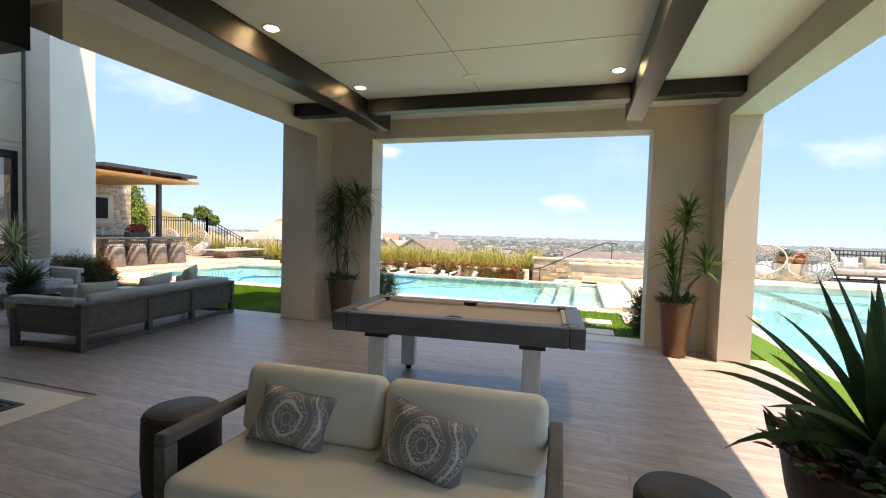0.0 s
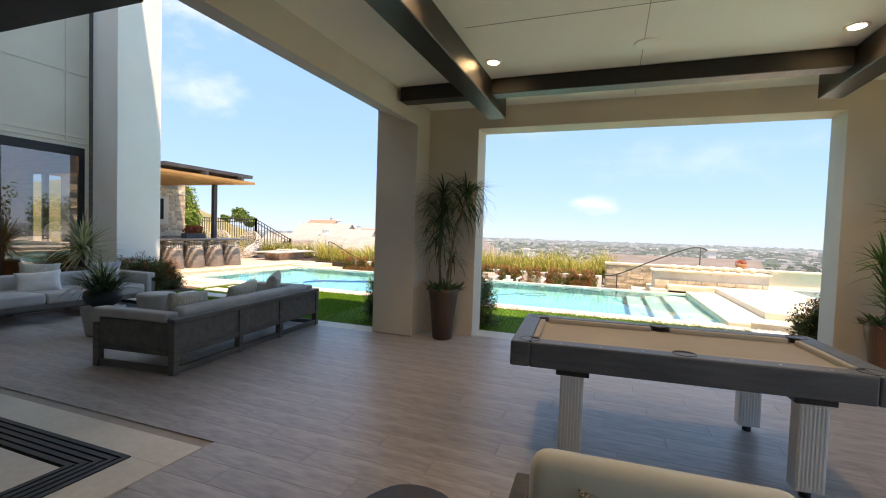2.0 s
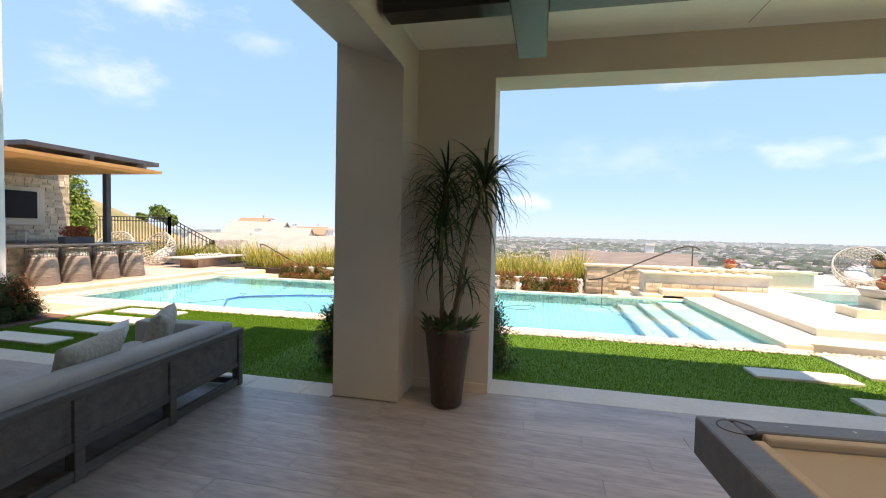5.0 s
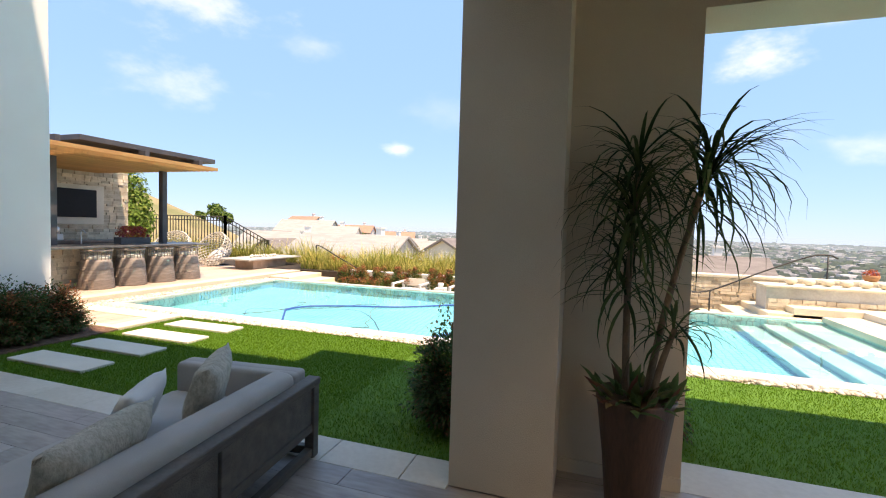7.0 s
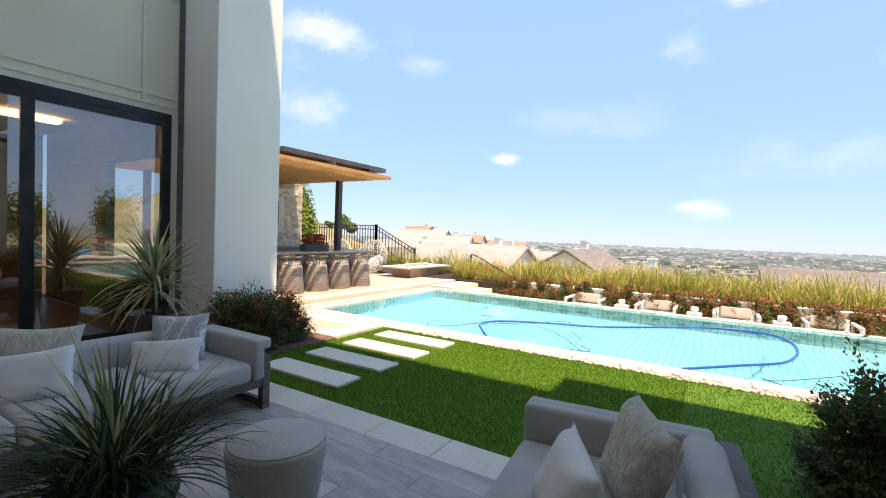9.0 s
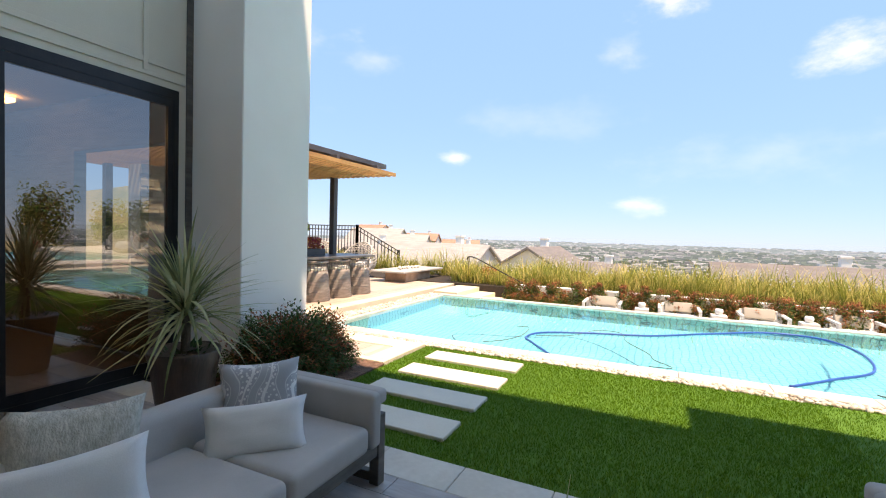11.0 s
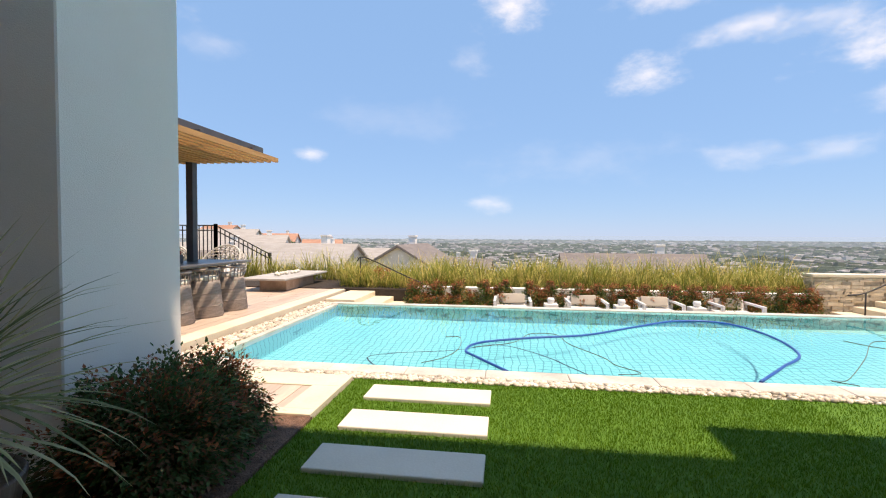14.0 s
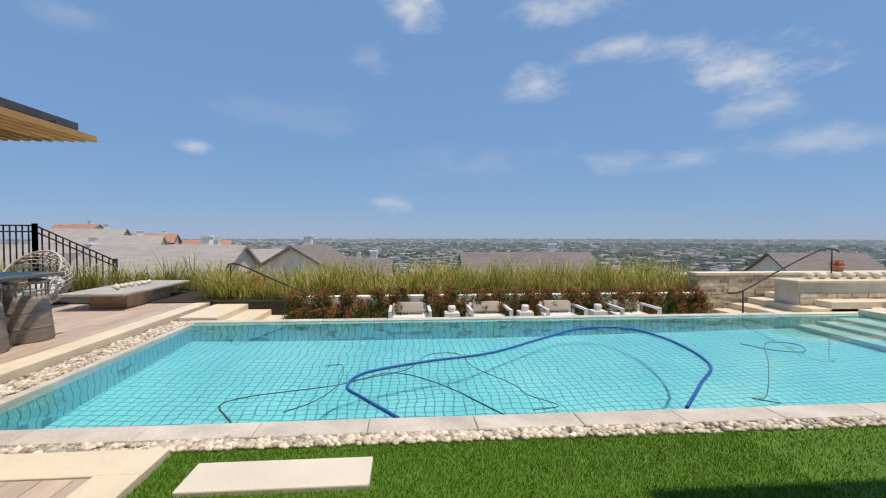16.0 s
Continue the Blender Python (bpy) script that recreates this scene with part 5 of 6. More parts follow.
# ---- outdoor kitchen under the pergola ----
DECK = 0.08
bar = thing("bar_counter", "outdoor bar with a dark stone top and stone front", "counter", pose(0, 0, 0))
part("body", one_box(-15.05, -14.62, 9.3, 13.35, DECK, 0.95), LEDGE, bar)
part("worktop", one_box(-15.15, -14.05, 9.2, 13.45, 0.951, 1.00, 0.006), BAR_STONE, bar, "dark grey stone worktop")
ledgestones("bar stones", 9.3, 13.35, DECK, 0.94, 0.05, pose(-14.62, 0, 0, 0, 0, 90), "split stones on the bar front", 0.09)
stool = None
for y in (10.50, 11.26, 12.02, 12.78):
    if stool is None:
        stool = thing("bar_stool", "brown rattan barrel bar stool", "stool", pose(-14.12, y, DECK), "stools at the bar")
        part("base", lathe(B(), [(0.325, 0), (0.335, 0.02), (0.28, 0.58), (0.27, 0.64)], 30), RATTAN, stool)
        part("seat", lathe(B(), [(0.255, 0.641), (0.26, 0.69), (0.23, 0.71), (0.0, 0.712)], 24), CREAM, stool)
        hoops = B()
        for z in (0.2, 0.42):
            r = 0.335 - 0.055 * z / 0.56 + 0.006
            tube(hoops, [(r * math.cos(a * 0.2618), r * math.sin(a * 0.2618), z) for a in range(25)], 0.008, 5)
        part("hoop", hoops, RATTAN, stool)
        part("back_rail", tube(B(), [(0.275 * math.cos(a), 0.275 * math.sin(a), 0.83) for a in (-1.9 + 0.19 * k for k in range(21))], 0.022, 8), RATTAN, stool)
        for k in range(15):
            a = -1.85 + 0.264 * k
            part("spindle", tube(B(), [(0.268 * math.cos(a), 0.268 * math.sin(a), 0.62), (0.275 * math.cos(a), 0.275 * math.sin(a), 0.825)], 0.008, 5), RATTAN, stool)
    else:
        copy_thing(stool, pose(-14.12, y, DECK, 0, 0, random.uniform(-12, 12)))
planter = thing("flower_box", "grey metal box of orange and pink flowers on the bar", "planter", pose(-14.7, 11.75, 1.0))
part("box", one_box(-0.12, 0.12, -0.38, 0.38, 0, 0.16, 0.005), STEEL_GREY, planter)
V, F = [], []
leaf_cloud(V, F, random.Random(5), (0, 0, 0.28), (0.20, 0.42, 0.19), 900, 0.035)
raw_mesh("blossom", V, F, FLOWER, planter)["kind"] = "stuff"
tap = thing("bar_tap", "slim steel tap on the bar", "tap", pose(-14.75, 10.6, 1.0))
part("spout", tube(B(), smooth_path([(0, 0, 0), (0, 0, 0.28), (0.06, 0, 0.33), (0.14, 0, 0.27)], 5), 0.014, 8), STAINLESS, tap)
back = thing("grill_counter", "rear counter with grey doors and a stainless grill", "counter", pose(0, 0, 0))
part("body", one_box(-17.45, -16.75, 9.4, 13.7, DECK, 0.95, 0.01), STEEL_GREY, back)
part("worktop", one_box(-17.48, -16.68, 9.35, 13.75, 0.951, 1.0, 0.006), BAR_STONE, back)
part("grill", rbox(rbox(B(), -17.35, -16.8, 10.4, 11.5, 1.001, 1.18, 0.02), -17.3, -16.85, 10.42, 11.48, 1.18, 1.38, 0.08, 3), STAINLESS, back, "stainless steel grill with a hood")
structure("tv_wall", one_box(-17.9, -17.5, 9.6, 13.7, DECK, 3.0), CREAM_STONE, "cream stone wall behind the bar", "wall")
ledgestones("tv wall stones", 9.6, 13.7, DECK, 3.0, 0.05, pose(-17.5, 0, 0, 0, 0, 90), "split cream stones of the bar wall", 0.09)
tv = thing("television", "black flat television on the stone wall", "television", pose(0, 0, 0))
part("niche", one_box(-17.498, -17.44, 11.15, 12.95, 1.42, 2.52, 0.01), SLAB, tv, "pale surround")
part("screen", one_box(-17.438, -17.39, 11.30, 12.72, 1.62, 2.40, 0.01), SCREEN, tv)
perg = thing("pergola", "cedar slat pergola with a dark steel roof frame", "pergola", pose(0, 0, 0))
for x, y in ((-14.80, 12.66), (-14.80, 10.05), (-18.3, 13.2), (-18.3, 9.4)):
    part("post", one_box(x - 0.07, x + 0.07, y - 0.07, y + 0.07, DECK, 2.92, 0.008), STEEL_GREY, perg)
for y in (9.4, 11.2, 12.66):
    part("beam", one_box(-18.6, -13.5, y - 0.05, y + 0.05, 2.985, 3.165, 0.006), STEEL_GREY, perg)
part("roof_frame", one_box(-18.8, -13.68, 9.9, 13.3, 3.17, 3.285, 0.01), STEEL_GREY, perg, "dark grey steel roof panel")
for k in range(38):
    x = -13.12 - 0.148 * k
    part("slat", one_box(x - 0.03, x + 0.03, 8.2, 12.80, 2.90, 2.98), CEDAR, perg)


def egg_chair(m, label):
    t = thing("egg_chair", label, "chair", m, "woven egg chairs")
    sh = B()
    tilt = pose(0, 0.08, 0.60, 52, 0, 0)  # the open side leans towards -y
    ring = []
    for i in range(9):
        v = radians(12 + 92 * i / 8)
        row = []
        for k in range(24):
            a = 2 * math.pi * k / 24
            q = tilt @ Vector((0.62 * math.sin(v) * math.cos(a), 0.62 * math.sin(v) * math.sin(a), -0.58 * math.cos(v)))
            q.z = max(q.z, 0.022)
            row.append(q)
        ring.append(row)
    for i in range(8):
        for k in range(24):
            tube(sh, [ring[i][k], ring[i + 1][(k + 1) % 24]], 0.013, 4)
            tube(sh, [ring[i][(k + 1) % 24], ring[i + 1][k]], 0.013, 4)
    for rr in (ring[0], ring[-1]):
        tube(sh, rr + [rr[0]], 0.022, 6)
    part("shell", sh, PALE_RATTAN, t, "open woven shell")
    part("cushion", lathe(B(), [(0.0, -0.50), (0.25, -0.46), (0.36, -0.36), (0.34, -0.28), (0.0, -0.26)], 24), WHITE_FABRIC, t, m=pose(0, 0.08, 0.62, 40, 0, 0))
    return t


egg = egg_chair(pose(-16.35, 15.75, DECK, 0, 0, -8), "pale woven egg chair on the pool deck")
copy_thing(egg, pose(-17.5, 15.2, DECK, 0, 0, 15))
pit = thing("fire_pit", "long stone fire pit with a wide slab top", "fire pit", pose(0, 0, 0))
part("base", one_box(-15.10, -14.36, 15.55, 17.2, DECK, 0.37, 0.01), BROWN_STONE, pit)
part("top", one_box(-15.45, -14.22, 15.2, 17.9, 0.371, 0.42, 0.008), CONCRETE, pit, "grey stone slab top")
rngb = random.Random(8)
for k in range(16):
    ball = B()
    bmesh.ops.create_icosphere(ball, subdivisions=1, radius=rngb.uniform(0.04, 0.07), matrix=pose(-14.87 + rngb.uniform(-0.12, 0.12), 15.9 + 1.3 * k / 15, 0.46))
    part("stone", ball, SLAB, pit, smooth=True)


def planted_pot(m, label, size, seed, mat=TERRACOTTA, leaf=FLOWER):
    t = thing("flower_pot", label, "planter", m)
    part("pot", lathe(B(), [(0.6 * size, 0), (0.95 * size, 0.5 * size), (1.0 * size, 0.9 * size), (0.9 * size, 0.9 * size)], 20), mat, t)
    V, F = [], []
    leaf_cloud(V, F, random.Random(seed), (0, 0, 1.2 * size), (1.0 * size, 1.0 * size, 0.7 * size), 260, 0.16 * size)
    raw_mesh("plant", V, F, leaf, t)["kind"] = "stuff"
    return t


planted_pot(pose(-12.35, 17.35, 0.10), "terracotta pot of orange flowers by the steps", 0.26, 11)
planted_pot(pose(2.3, 16.56, 0.66), "terracotta pot of orange flowers on the wall cap", 0.16, 12)
planted_pot(pose(6.55, 17.6, 0.75), "terracotta pot with yellow-green succulents on a stand", 0.26, 13, TERRACOTTA, SUCCULENT)
planted_pot(pose(6.95, 17.6, 0.75), "terracotta pot with orange succulents on a stand", 0.22, 14)
structure("pot_stand", one_box(6.2, 7.3, 17.4, 17.8, 0.19, 0.75, 0.01), CREAM_STONE, "stone stand under the pots", "plinth")
fire = thing("fire_bowl_plinth", "stone plinth with a grey bowl of red flowers", "planter", pose(2.95, 11.9, 0.19))
part("plinth", rbox(one_box(-0.45, 0.25, -0.3, 0.3, 0, 0.16, 0.01), -0.1, 0.3, -0.3, 0.3, 0.161, 0.34, 0.01), CREAM_STONE, fire)
part("bowl", lathe(B(), [(0.12, 0.341), (0.28, 0.36), (0.36, 0.50), (0.34, 0.51), (0.3, 0.48)], 26, 0.1), CONCRETE, fire)
planted_pot(pose(3.1, 11.9, 0.68), "red flowers in a terracotta bowl on the plinth", 0.15, 15)
egg2 = copy_thing(egg, pose(5.9, 17.4, 0.19, 0, 0, -30))
egg2["label"] = "pale woven egg chair with a cushion on the east terrace"
copy_thing(egg2, pose(7.0, 16.95, 0.19, 0, 0, -60))
east_sofa = copy_thing(sofa_near, pose(9.4, 18.6, 0.19, 0, 0, 90))
east_sofa["label"] = "pale cushioned sofa on the east terrace"
scatter_pillow("throw_pillow", "beige pillow on the east terrace sofa", WEAVE, 0.5, 0.45, 0.16, pose(9.3, 18.4, 0.85, -15, 0, 0))
scatter_pillow("throw_pillow", "white pillow on the east terrace sofa", WHITE_FABRIC, 0.5, 0.4, 0.16, pose(8.7, 18.4, 0.83, -15, 0, 0))

# fences


def iron_fence(name, label, p0, p1, z0a, z0b, h, n):
    t = thing(name, label, "fence", pose(0, 0, 0), "iron fences")
    a, b = Vector((*p0, z0a)), Vector((*p1, z0b))
    for k in (0.12, h - 0.16, h):
        part("rail", tube(B(), [a + Vector((0, 0, k)), b + Vector((0, 0, k))], 0.022, 6), IRON, t)
    for k in range(n + 1):
        q = a.lerp(b, k / n)
        r = 0.045 if k in (0, n) else 0.013
        part("post" if k in (0, n) else "picket", one_box(q.x - r, q.x + r, q.y - r, q.y + r, q.z, q.z + h + (0.05 if k in (0, n) else 0)), IRON, t)
    return t


iron_fence("fence", "black iron fence along the hillside", (-24.0, 17.6), (-18.3, 18.4), 0.02, 0.02, 1.80, 42)
iron_fence("fence", "black iron fence stepping down the slope", (-18.3, 18.4), (-16.9, 19.3), 0.02, -0.95, 1.80, 12)
iron_fence("fence", "black iron fence behind the east terrace", (9.6, 21.6), (15.0, 21.6), 0.19, 0.19, 1.0, 40)

# ---- trees and far things ----


def tree(label, m, h, crown, count, size, seed, leaf=TREE_LEAF, low=0.35):
    t = thing("tree", label, "tree", m)
    rng = random.Random(seed)
    part("trunk", tube(B(), smooth_path([(0, 0, -0.3), (0.03 * h * 0.3, 0, h * 0.3), (0, 0.02 * h, h * 0.75)], 5), 0.03 * h, 8, 0.008 * h), BARK, t)
    lim = B()
    for k in range(8):
        a, z = rng.uniform(0, 6.283), h * rng.uniform(low, 0.7)
        tube(lim, [(0, 0, z), (crown * 0.4 * math.cos(a), crown * 0.4 * math.sin(a), z + h * 0.12), (crown * 0.75 * math.cos(a), crown * 0.75 * math.sin(a), z + h * 0.2)], 0.010 * h, 5, 0.003 * h)
    part("limbs", lim, BARK, t)
    V, F = [], []
    leaf_cloud(V, F, rng, (0, 0, h * (0.5 + low / 2)), (crown, crown, h * (1 - low) * 0.56), count, size)
    raw_mesh("crown", V, F, leaf, t)
    return t


tree("leafy green young tree behind the stone bar wall", pose(-20.0, 15.6, -0.3), 3.9, 0.78, 6500, 0.085, 21, YOUNG_LEAF, low=0.05)
for k, (x, y, h) in enumerate(((14.2, 23.0, 4.2), (17.0, 22.0, 3.8), (17, 18, 4.2), (17.5, 13.5, 3.8), (18, 9, 4.4), (17.5, 5, 3.6), (18.5, 1.0, 4.2))):
    tree("dense green screening tree past the side pool", pose(x, y, -0.4), h, 1.5, 2400, 0.13, 60 + k, low=0.1)
for k, (x, y, h) in enumerate(((-113.3, 90, 6.5), (-117, 92, 5.5), (-90.6, 90, 3.6), (-88.6, 91, 2.8), (-98, 92, 2.5))):
    tree("round dark tree on the dry hill", pose(x, y, ground_z(x, y) - 0.2), h, h * 0.58, 1100, 0.42, 80 + k, low=0.02)
palm = tree("single tall palm on the skyline", pose(-62, 110, ground_z(-62, 110)), 16, 1.3, 240, 0.55, 90, low=0.86)


def far_house(label, m, w, d, wall_h, roof_h, roof_mat, group="houses below the garden"):
    t = thing("house", label, "house", m, group)
    wl = one_box(-w / 2, w / 2, -d / 2, d / 2, -14, wall_h)
    for sx in (-1, 1):
        q = [wl.verts.new(p) for p in ((sx * w / 2, -d / 2, wall_h), (sx * w / 2, d / 2, wall_h), (sx * w / 2, 0, wall_h + roof_h * 0.93))]
        wl.faces.new(q)
    part("wall", wl, HOUSE_WALL, t)
    g = B()
    e = 0.5
    x0, x1, y0, y1 = -w / 2 - e, w / 2 + e, -d / 2 - e, d / 2 + e
    v = [g.verts.new(p) for p in ((x0, y0, wall_h - 0.15), (x1, y0, wall_h - 0.15), (x1, y1, wall_h - 0.15), (x0, y1, wall_h - 0.15), (x0, 0, wall_h + roof_h), (x1, 0, wall_h + roof_h))]
    for f in ((0, 1, 5, 4), (2, 3, 4, 5)):
        g.faces.new([v[i] for i in f])
    bmesh.ops.recalc_face_normals(g, faces=g.faces)
    bmesh.ops.solidify(g, geom=g.faces[:], thickness=0.25)
    roof = part("roof", g, roof_mat, t)
    part("chimney", rbox(one_box(w * 0.2, w * 0.2 + 0.9, 0.6, 1.5, wall_h, wall_h + roof_h + 0.9, 0.02, 1), w * 0.2 - 0.1, w * 0.2 + 1.0, 0.5, 1.6, wall_h + roof_h + 0.9, wall_h + roof_h + 1.1), WHITE_STUCCO, roof)
    for k in range(3):
        wx = -w / 2 + w * (k + 0.7) / 3.4
        win = part("window", one_box(wx - 0.6, wx + 0.6, -d / 2 - 0.04, -d / 2 + 0.05, wall_h - 2.0, wall_h - 0.7), WHITE_PAINT, t)
        part("pane", one_box(wx - 0.52, wx + 0.52, -d / 2 - 0.05, -d / 2 - 0.041, wall_h - 1.92, wall_h - 0.78), WINDOW_DARK, win)
    return t


for x, y, z, rz, w, d, roof, label in FAR_HOUSES:
    far_house(label, pose(x, y, z, 0, 0, rz), w, d, 2.6, 0.31 * d, roof)

# town on the plain, far woods
rngt = np.random.RandomState(4)
V, F, TV, TF = [], [], [], []


def town_box(VV, FF, x, y, z, sx, sy, h, tip=1.0):
    k = len(VV)
    for zz, s in ((z - 3, 1.0), (z + h, tip)):
        VV.extend([(x - sx * s, y - sy * s, zz), (x + sx * s, y - sy * s, zz), (x + sx * s, y + sy * s, zz), (x - sx * s, y + sy * s, zz)])
    FF.extend([(k + 4, k + 5, k + 6, k + 7), (k, k + 1, k + 5, k + 4), (k + 1, k + 2, k + 6, k + 5), (k + 2, k + 3, k + 7, k + 6), (k + 3, k, k + 4, k + 7)])


for _ in range(15000):
    dist = 210 * math.exp(rngt.uniform(0, 3.0))
    ang = rngt.uniform(-1.15, 1.15)
    x, y = dist * math.sin(ang), dist * math.cos(ang)
    k = rngt.uniform()
    big = 0.62 + dist / 1900
    if k < 0.36:
        town_box(V, F, x, y, ground_z(x, y), rngt.uniform(5, 11) * big, rngt.uniform(4, 8) * big, rngt.uniform(2.5, 5.0) * (1 + dist / 3600), 0.9)
    else:
        town_box(TV, TF, x, y, ground_z(x, y), rngt.uniform(4, 13) * big, rngt.uniform(3, 8) * big, rngt.uniform(2.5, 6) * (1 + dist / 3000), 0.45)
tagged(raw_mesh("town", V, F, TOWN), "pale roofs of the town spread over the valley", "buildings", kind="stuff")
tagged(raw_mesh("far_woods", TV, TF, FAR_TREES), "dark street trees between the roofs of the valley", "trees", kind="stuff")

# glowing see-through sheets that imitate thin summer haze low over the far valley
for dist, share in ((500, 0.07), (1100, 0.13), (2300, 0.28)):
    hm = bpy.data.materials.new("haze_glow")
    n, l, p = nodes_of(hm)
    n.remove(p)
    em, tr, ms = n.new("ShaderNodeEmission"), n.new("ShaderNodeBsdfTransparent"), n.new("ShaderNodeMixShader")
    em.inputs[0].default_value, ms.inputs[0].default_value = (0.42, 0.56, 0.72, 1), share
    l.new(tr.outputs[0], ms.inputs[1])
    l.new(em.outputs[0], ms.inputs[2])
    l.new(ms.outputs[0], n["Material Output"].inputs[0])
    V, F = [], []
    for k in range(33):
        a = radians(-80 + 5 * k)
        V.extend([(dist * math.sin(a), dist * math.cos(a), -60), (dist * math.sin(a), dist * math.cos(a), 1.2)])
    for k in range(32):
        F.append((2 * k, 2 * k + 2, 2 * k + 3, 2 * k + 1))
    tagged(raw_mesh("backdrop_haze", V, F, hm), "glowing pale blue sheet standing in for haze low over the valley", "haze", kind="structure")

# ---- grasses, turf, pebbles, planks ----
V, F = [], []
rngg = random.Random(77)
for k in range(2300):
    t = rngg.random()
    x, y = (-21.5 + 20.0 * rngg.random(), rngg.uniform(16.5, 18.9))
    if -18.5 < x < -13.4 and y < 18.2:
        continue
    dense = 0.55 + 0.9 * noise.noise((x * 0.7, y * 0.7, 0.5))
    hh = (0.45 + 0.55 * rngg.random()) * (0.62 + 0.62 * max(0.0, min(1.0, dense)))
    for j in range(9):
        arc_leaf(V, F, (x + rngg.uniform(-0.12, 0.12), y + rngg.uniform(-0.12, 0.12), 0.08), rngg.uniform(0, 6.283), rngg.uniform(0.75, 1.5), hh * rngg.uniform(0.7, 1.25), 0.018, rngg.uniform(0.4, 2.0), 4)
tagged(raw_mesh("tall_grass", V, F, REED), "tall green and golden ornamental grasses behind the hedge", "grass", kind="stuff")
V, F = [], []
for k in range(420):
    x, y, z = -21 + 19.2 * rngg.random(), rngg.uniform(16.5, 18.6), rngg.uniform(0.55, 0.95)
    if -18.5 < x < -13.4 and y < 18.2:
        continue
    for a in (0, 1.05, 2.1):
        k0, s = len(V), 0.022
        V.extend([(x - s * math.cos(a), y - s * math.sin(a), z), (x, y, z - s), (x + s * math.cos(a), y + s * math.sin(a), z), (x, y, z + s)])
        F.append((k0, k0 + 1, k0 + 2, k0 + 3))
tagged(raw_mesh("white_flowers", V, F, WHITE_PAINT), "tiny white flowers among the grasses", "flowers", kind="stuff")

rt = np.random.RandomState(12)
STONES = [(-10.12, -8.92, 6.83 + 0.655 * k, 6.83 + 0.655 * k + 0.365) for k in range(4)] + [(-0.45, 0.58, 8.10, 8.46), (0.15, 0.56, 7.2, 7.6), (0.8, 2.6, 8.40, 9.35)]


def turf(x0, x1, y0, y1, n, wd, ht):
    px, py = rt.uniform(x0, x1, n), rt.uniform(y0, y1, n)
    keep = np.ones(n, bool)
    for a, b, c, d in STONES:
        keep &= ~((px > a) & (px < b) & (py > c) & (py < d))
    keep &= ~((px > -4.66) & (px < -4.0) & (py < 7.12)) & ~((px > -4.66) & (px < 2.02) & (py < 7.13))
    px, py = px[keep], py[keep]
    n = len(px)
    a, le, hh = rt.uniform(0, 6.283, n), rt.uniform(0, 0.022, n), ht * rt.uniform(0.6, 1.25, n)
    la = rt.uniform(0, 6.283, n)
    co, si = np.cos(a) * wd / 2, np.sin(a) * wd / 2
    z0 = np.full(n, -0.03)
    v = np.stack([np.stack([px - co, py - si, z0], 1), np.stack([px + co, py + si, z0], 1), np.stack([px + le * np.cos(la), py + le * np.sin(la), z0 + hh], 1)], 1).reshape(-1, 3)
    return v


blades = np.concatenate([turf(-10.40, -6.0, 6.54, 9.40, 110000, 0.0055, 0.025), turf(-6.0, 2.74, 6.54, 9.40, 90000, 0.0065, 0.025), turf(2.3, 2.74, 3, 9.4, 6000, 0.008, 0.04)])
tme = bpy.data.meshes.new("turf")
tme.from_pydata([], [], [])
tme.vertices.add(len(blades))
tme.vertices.foreach_set("co", blades.astype(np.float32).ravel())
tme.loops.add(len(blades))
tme.loops.foreach_set("vertex_index", np.arange(len(blades), dtype=np.int32))
tme.polygons.add(len(blades) // 3)
tme.polygons.foreach_set("loop_start", np.arange(0, len(blades), 3, dtype=np.int32))
tme.update(calc_edges=True)
tme.materials.append(TURF)
tagged(new("turf", tme), "dense bright green artificial turf", "grass", kind="stuff")

# pebbles: single ones where the path ends, joined ones along the rest
pm = []
for k in range(6):
    b = B()
    bmesh.ops.create_icosphere(b, subdivisions=1, radius=1.0)
    for v in b.verts:
        v.co *= 1 + 0.22 * noise.noise(v.co * 1.3 + Vector((k * 7, 0, 0)))
    for f in b.faces:
        f.smooth = True
    me = bpy.data.meshes.new("pebble")
    b.to_mesh(me)
    b.free()
    me.materials.append(PEBBLE)
    pm.append(me)
pebbles = tagged(new("pebble_strip"), "strip of rounded cream river pebbles along the pool", "pebbles", kind="structure")
rp = random.Random(3)


def pebble_pose(x, y):
    s = rp.uniform(0.017, 0.036)
    return pose(x, y, -0.035 + s * 0.55, rp.uniform(-25, 25), rp.uniform(-25, 25), rp.uniform(0, 360)) @ Matrix.Diagonal((s * 1.25, s, s * 0.7, 1))


for k in range(290):
    ob = new("pebble", pm[k % 6])
    ob.parent = pebbles
    ob.matrix_basis = pebble_pose(rp.uniform(-10.9, -7.2), rp.uniform(9.40, 9.55))
jv, jf = [], []
base = [([tuple(v.co) for v in me.vertices], [tuple(p.vertices) for p in me.polygons]) for me in pm]
for k in range(3600):
    m = pebble_pose(rp.uniform(-12.9, 2.4), rp.uniform(9.40, 9.55)) if k % 9 < 5 else pebble_pose(rp.uniform(-12.97, -12.62), rp.uniform(9.5, 14.5))
    vs, fs = base[k % 6]
    o = len(jv)
    jv.extend(tuple(m @ Vector(v)) for v in vs)
    jf.extend(tuple(i + o for i in f) for f in fs)
pj = raw_mesh("pebble_rest", jv, jf, PEBBLE_FAR)
for f in pj.data.polygons:
    f.use_smooth = True
tagged(pj, "rounded cream river pebbles beside the pool", "pebbles", kind="stuff")

# floor planks
PW, PL = 0.20, 1.20
pmesh = {}


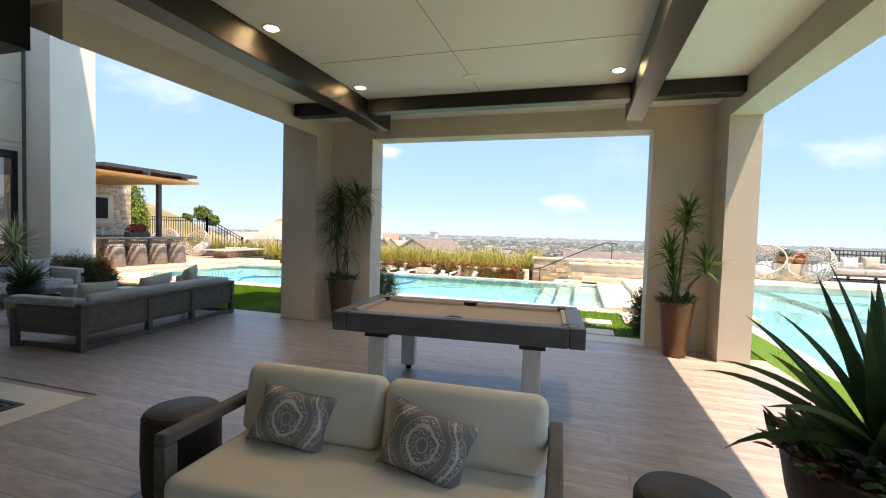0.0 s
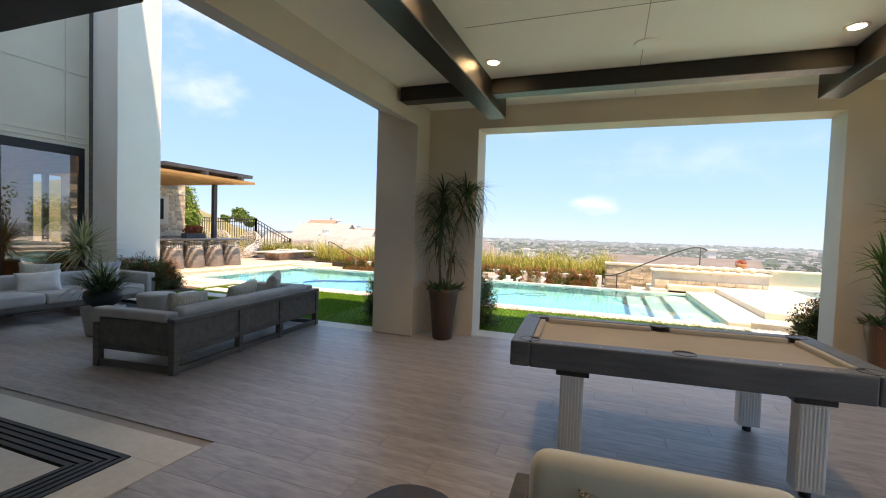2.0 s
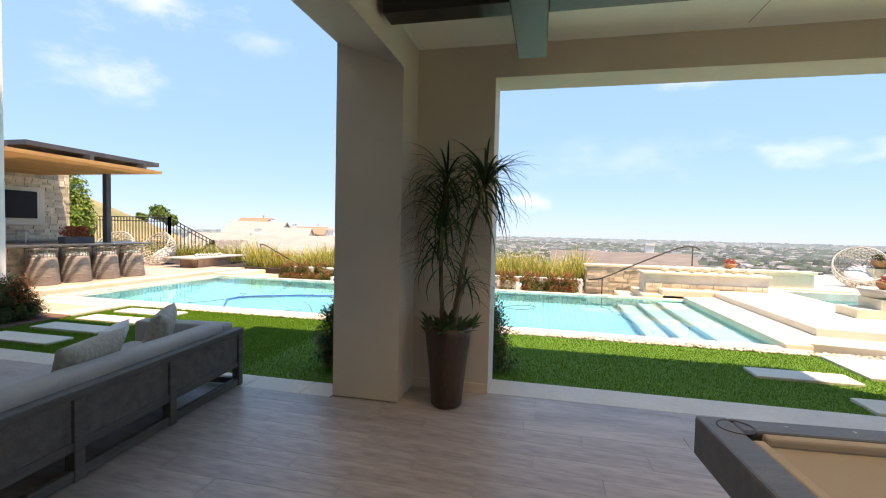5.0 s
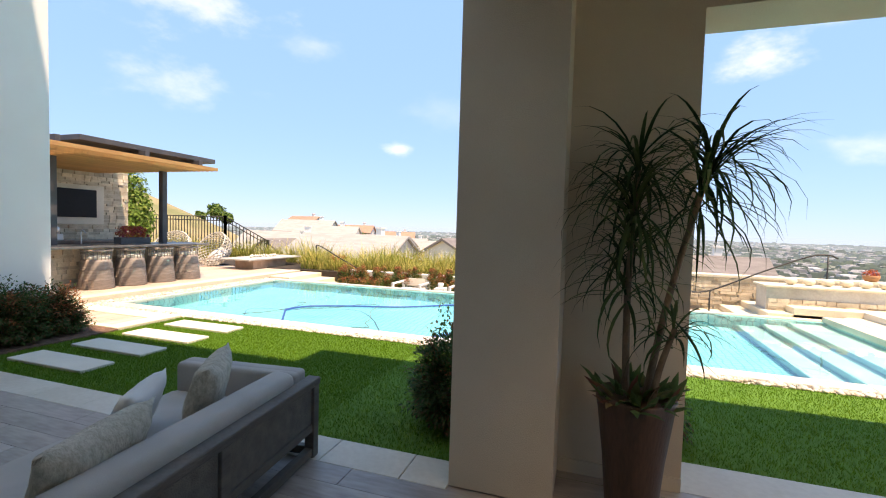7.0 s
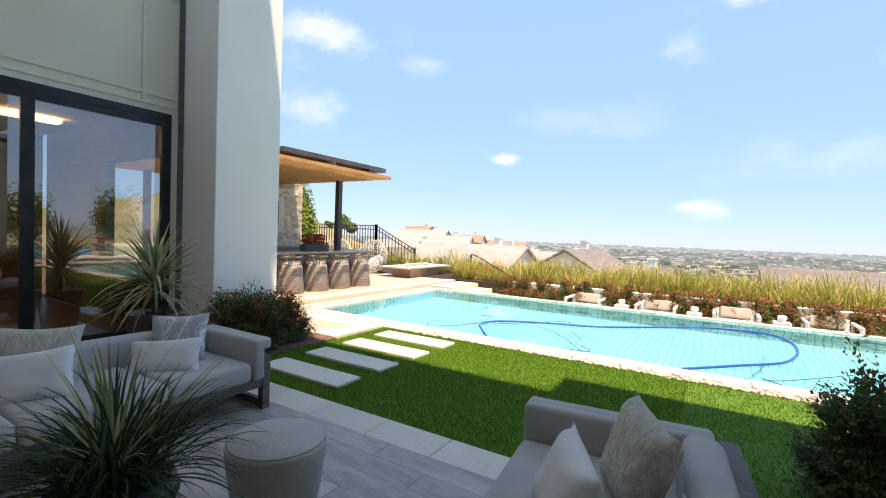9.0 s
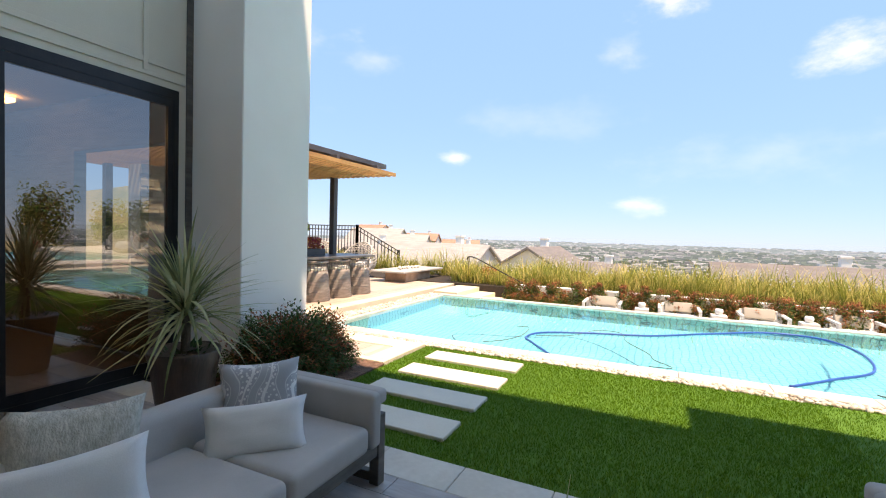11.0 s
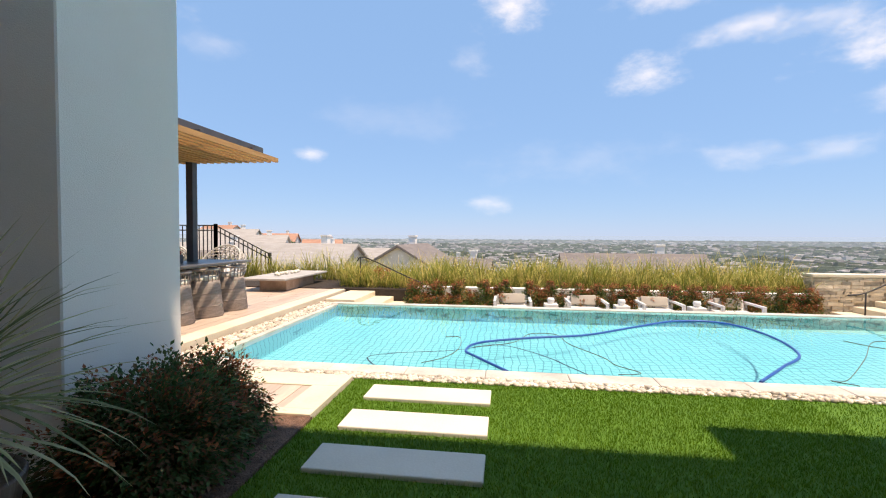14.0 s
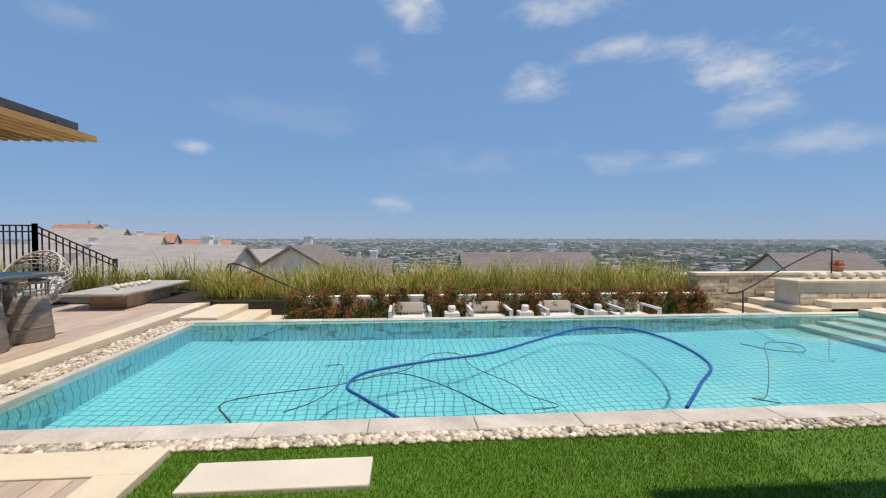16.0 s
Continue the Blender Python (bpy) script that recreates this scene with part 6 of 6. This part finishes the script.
def plank_mesh(w):
    w = round(w, 2)
    if w not in pmesh:
        b = one_box(0, w - 0.0015, 0, PW - 0.0015, -0.012, 0.0, 0.001, 1)
        me = bpy.data.meshes.new("plank")
        b.to_mesh(me)
        b.free()
        me.materials.append(PLANK)
        pmesh[w] = me
    return pmesh[w]


floor_ob = bpy.data.objects["floor"]
jv, jf = [], []
row = 0
count = 0
y = -4.2
while y < 6.19:
    x = -12.2 - (row * 0.43) % PL
    while x < 2.3:
        a, b = max(x, -12.2), min(x + PL, 2.3)
        if y < 2.70:
            a = max(a, -3.95)
        if b - a > 0.05:
            near = -8.6 < a < 1.9 and 1.6 < y < 6.0
            if near and count < 299:
                ob = new("plank", plank_mesh(b - a))
                ob.parent = floor_ob
                ob.matrix_basis = pose(a, y, 0)
                count += 1
            else:
                o = len(jv)
                x1, y1 = b - 0.003, y + PW - 0.003
                jv.extend([(a, y, -0.012), (x1, y, -0.012), (x1, y1, -0.012), (a, y1, -0.012), (a + 0.001, y + 0.001, 0), (x1 - 0.001, y + 0.001, 0), (x1 - 0.001, y1 - 0.001, 0), (a + 0.001, y1 - 0.001, 0)])
                jf.extend([(o + 4, o + 5, o + 6, o + 7), (o, o + 1, o + 5, o + 4), (o + 1, o + 2, o + 6, o + 5), (o + 2, o + 3, o + 7, o + 6), (o + 3, o, o + 4, o + 7)])
        x += PL
    y += PW
    row += 1
for x0, x1, y0, y1 in ((-4.05, 1.65, 6.201, 6.70),):
    x = x0
    while x < x1 - 0.01:
        b = min(x + PL, x1)
        for yy in (y0, y0 + 0.2, y0 + 0.4):
            o = len(jv)
            jv.extend([(x, yy, 0), (b - 0.003, yy, 0), (b - 0.003, min(yy + 0.197, y1), 0), (x, min(yy + 0.197, y1), 0)])
            jf.append((o, o + 1, o + 2, o + 3))
        x = b
tagged(raw_mesh("plank_rest", jv, jf, PLANK_FAR), "grey-brown wood-look floor tiles of the patio", "floor tiles", kind="stuff")
jv, jf = [], []
for x0, x1, y0, y1, z in ((-20.0, -13.345, 9.3, 18.8, DECK - 0.004), (-13.02, -10.725, 8.425, 9.015, 0.0)):
    x = x0
    r = 0
    while x < x1 - 0.02:
        y = y0 - (r * 0.37) % 1.2
        w = min(0.2, x1 - x)
        while y < y1:
            a, b = max(y, y0), min(y + 1.2, y1)
            if b - a > 0.02:
                o = len(jv)
                for zz, k in ((z - 0.02, 0.0), (z, 0.002)):
                    jv.extend([(x + k, a + k, zz), (x + w - 0.004 - k, a + k, zz), (x + w - 0.004 - k, b - 0.004 - k, zz), (x + k, b - 0.004 - k, zz)])
                jf.extend([(o + 4, o + 5, o + 6, o + 7), (o, o + 1, o + 5, o + 4), (o + 1, o + 2, o + 6, o + 5), (o + 2, o + 3, o + 7, o + 6), (o + 3, o, o + 4, o + 7)])
            y += 1.2
        x += 0.2
        r += 1
tagged(raw_mesh("deck_planks", jv, jf, DECK_TILE), "wood-look tiles of the pool deck, sunshine put into their pale warm colour", "floor tiles", kind="stuff")

# scattered white clouds: soft far sheets high over the valley
def cloud_material():
    """A torn soft-edged sheet: noise eats into an oval."""
    m = bpy.data.materials.new("cloud")
    n, l, p = nodes_of(m)
    n.remove(p)
    tc, ln, geo, no, sub, ramp, mp = (n.new("ShaderNode" + k) for k in ("TexCoord", "VectorMath", "NewGeometry", "TexNoise", "Math", "MapRange", "Mapping"))
    ln.operation = "LENGTH"
    l.new(tc.outputs["Object"], ln.inputs[0])
    mp.inputs["Scale"].default_value = (0.0030, 0.0030, 0.0058)
    l.new(geo.outputs["Position"], mp.inputs[0])
    l.new(mp.outputs[0], no.inputs[0])
    no.inputs["Scale"].default_value, no.inputs["Detail"].default_value, no.inputs["Roughness"].default_value = 1.0, 8, 0.6
    sub.operation = "MULTIPLY_ADD"
    sub.inputs[1].default_value = -0.42
    l.new(ln.outputs["Value"], sub.inputs[0])
    l.new(no.outputs[0], sub.inputs[2])
    ramp.interpolation_type = "SMOOTHSTEP"
    ramp.inputs[1].default_value, ramp.inputs[2].default_value = 0.10, 0.70
    l.new(sub.outputs[0], ramp.inputs[0])
    em, tr, ms, mul, info = n.new("ShaderNodeEmission"), n.new("ShaderNodeBsdfTransparent"), n.new("ShaderNodeMixShader"), n.new("ShaderNodeMath"), n.new("ShaderNodeObjectInfo")
    mul.operation = "MULTIPLY"
    l.new(ramp.outputs[0], mul.inputs[0])
    l.new(info.outputs["Alpha"], mul.inputs[1])
    em.inputs[0].default_value, em.inputs[1].default_value = (0.95, 0.98, 1.0, 1), CLOUD_LIGHT
    l.new(mul.outputs[0], ms.inputs[0])
    l.new(tr.outputs[0], ms.inputs[1])
    l.new(em.outputs[0], ms.inputs[2])
    l.new(ms.outputs[0], n["Material Output"].inputs[0])
    return m


CLOUD = cloud_material()
# bearing from +y, height over the horizon, half width, half height (degrees), thickness
for az, el, hw, hh, thick in ((0.5, 26.6, 5.5, 3.4, 0.75), (-5.0, 20.8, 4.0, 2.2, 0.22), (16.3, 18.0, 4.2, 2.4, 0.65), (24.5, 21.0, 6.0, 1.6, 0.45), (30.8, 20.6, 5.0, 1.8, 0.5), (38.0, 17.0, 7.5, 3.2, 0.75),
                              (39.5, 12.9, 6.0, 2.0, 0.38), (25.0, 8.7, 6.0, 1.8, 0.28), (33.3, 8.4, 4.0, 1.6, 0.3), (-24.6, 9.7, 2.2, 1.3, 0.5), (19.5, 25.8, 8.0, 2.8, 0.5), (43.0, 9.1, 7.0, 2.0, 0.35),
                              (-47.5, 22.4, 9.0, 3.6, 0.38), (-49.3, 14.6, 7.5, 2.8, 0.26), (-35.3, 20.4, 4.5, 1.8, 0.16), (-1.6, 3.9, 4.0, 1.5, 0.38), (8.0, 9.0, 16.0, 3.4, 0.10), (-14.0, 14.0, 14.0, 3.4, 0.08)):
    a, e = radians(az), radians(el)
    at = Vector((3700 * math.sin(a) * math.cos(e), 3700 * math.cos(a) * math.cos(e), 3700 * math.sin(e)))
    cloud = raw_mesh("backdrop_cloud", [(-1.5, 0, -1.5), (1.5, 0, -1.5), (1.5, 0, 1.5), (-1.5, 0, 1.5)], [(0, 1, 2, 3)], CLOUD)
    cloud.matrix_basis = pose(*at, el, 0, -az) @ Matrix.Diagonal((3700 * math.tan(radians(hw)), 1, 3700 * math.tan(radians(hh)), 1))
    cloud.color = (1, 1, 1, thick)
    tagged(cloud, "small torn white summer cloud over the valley", "cloud", "clouds", "structure")
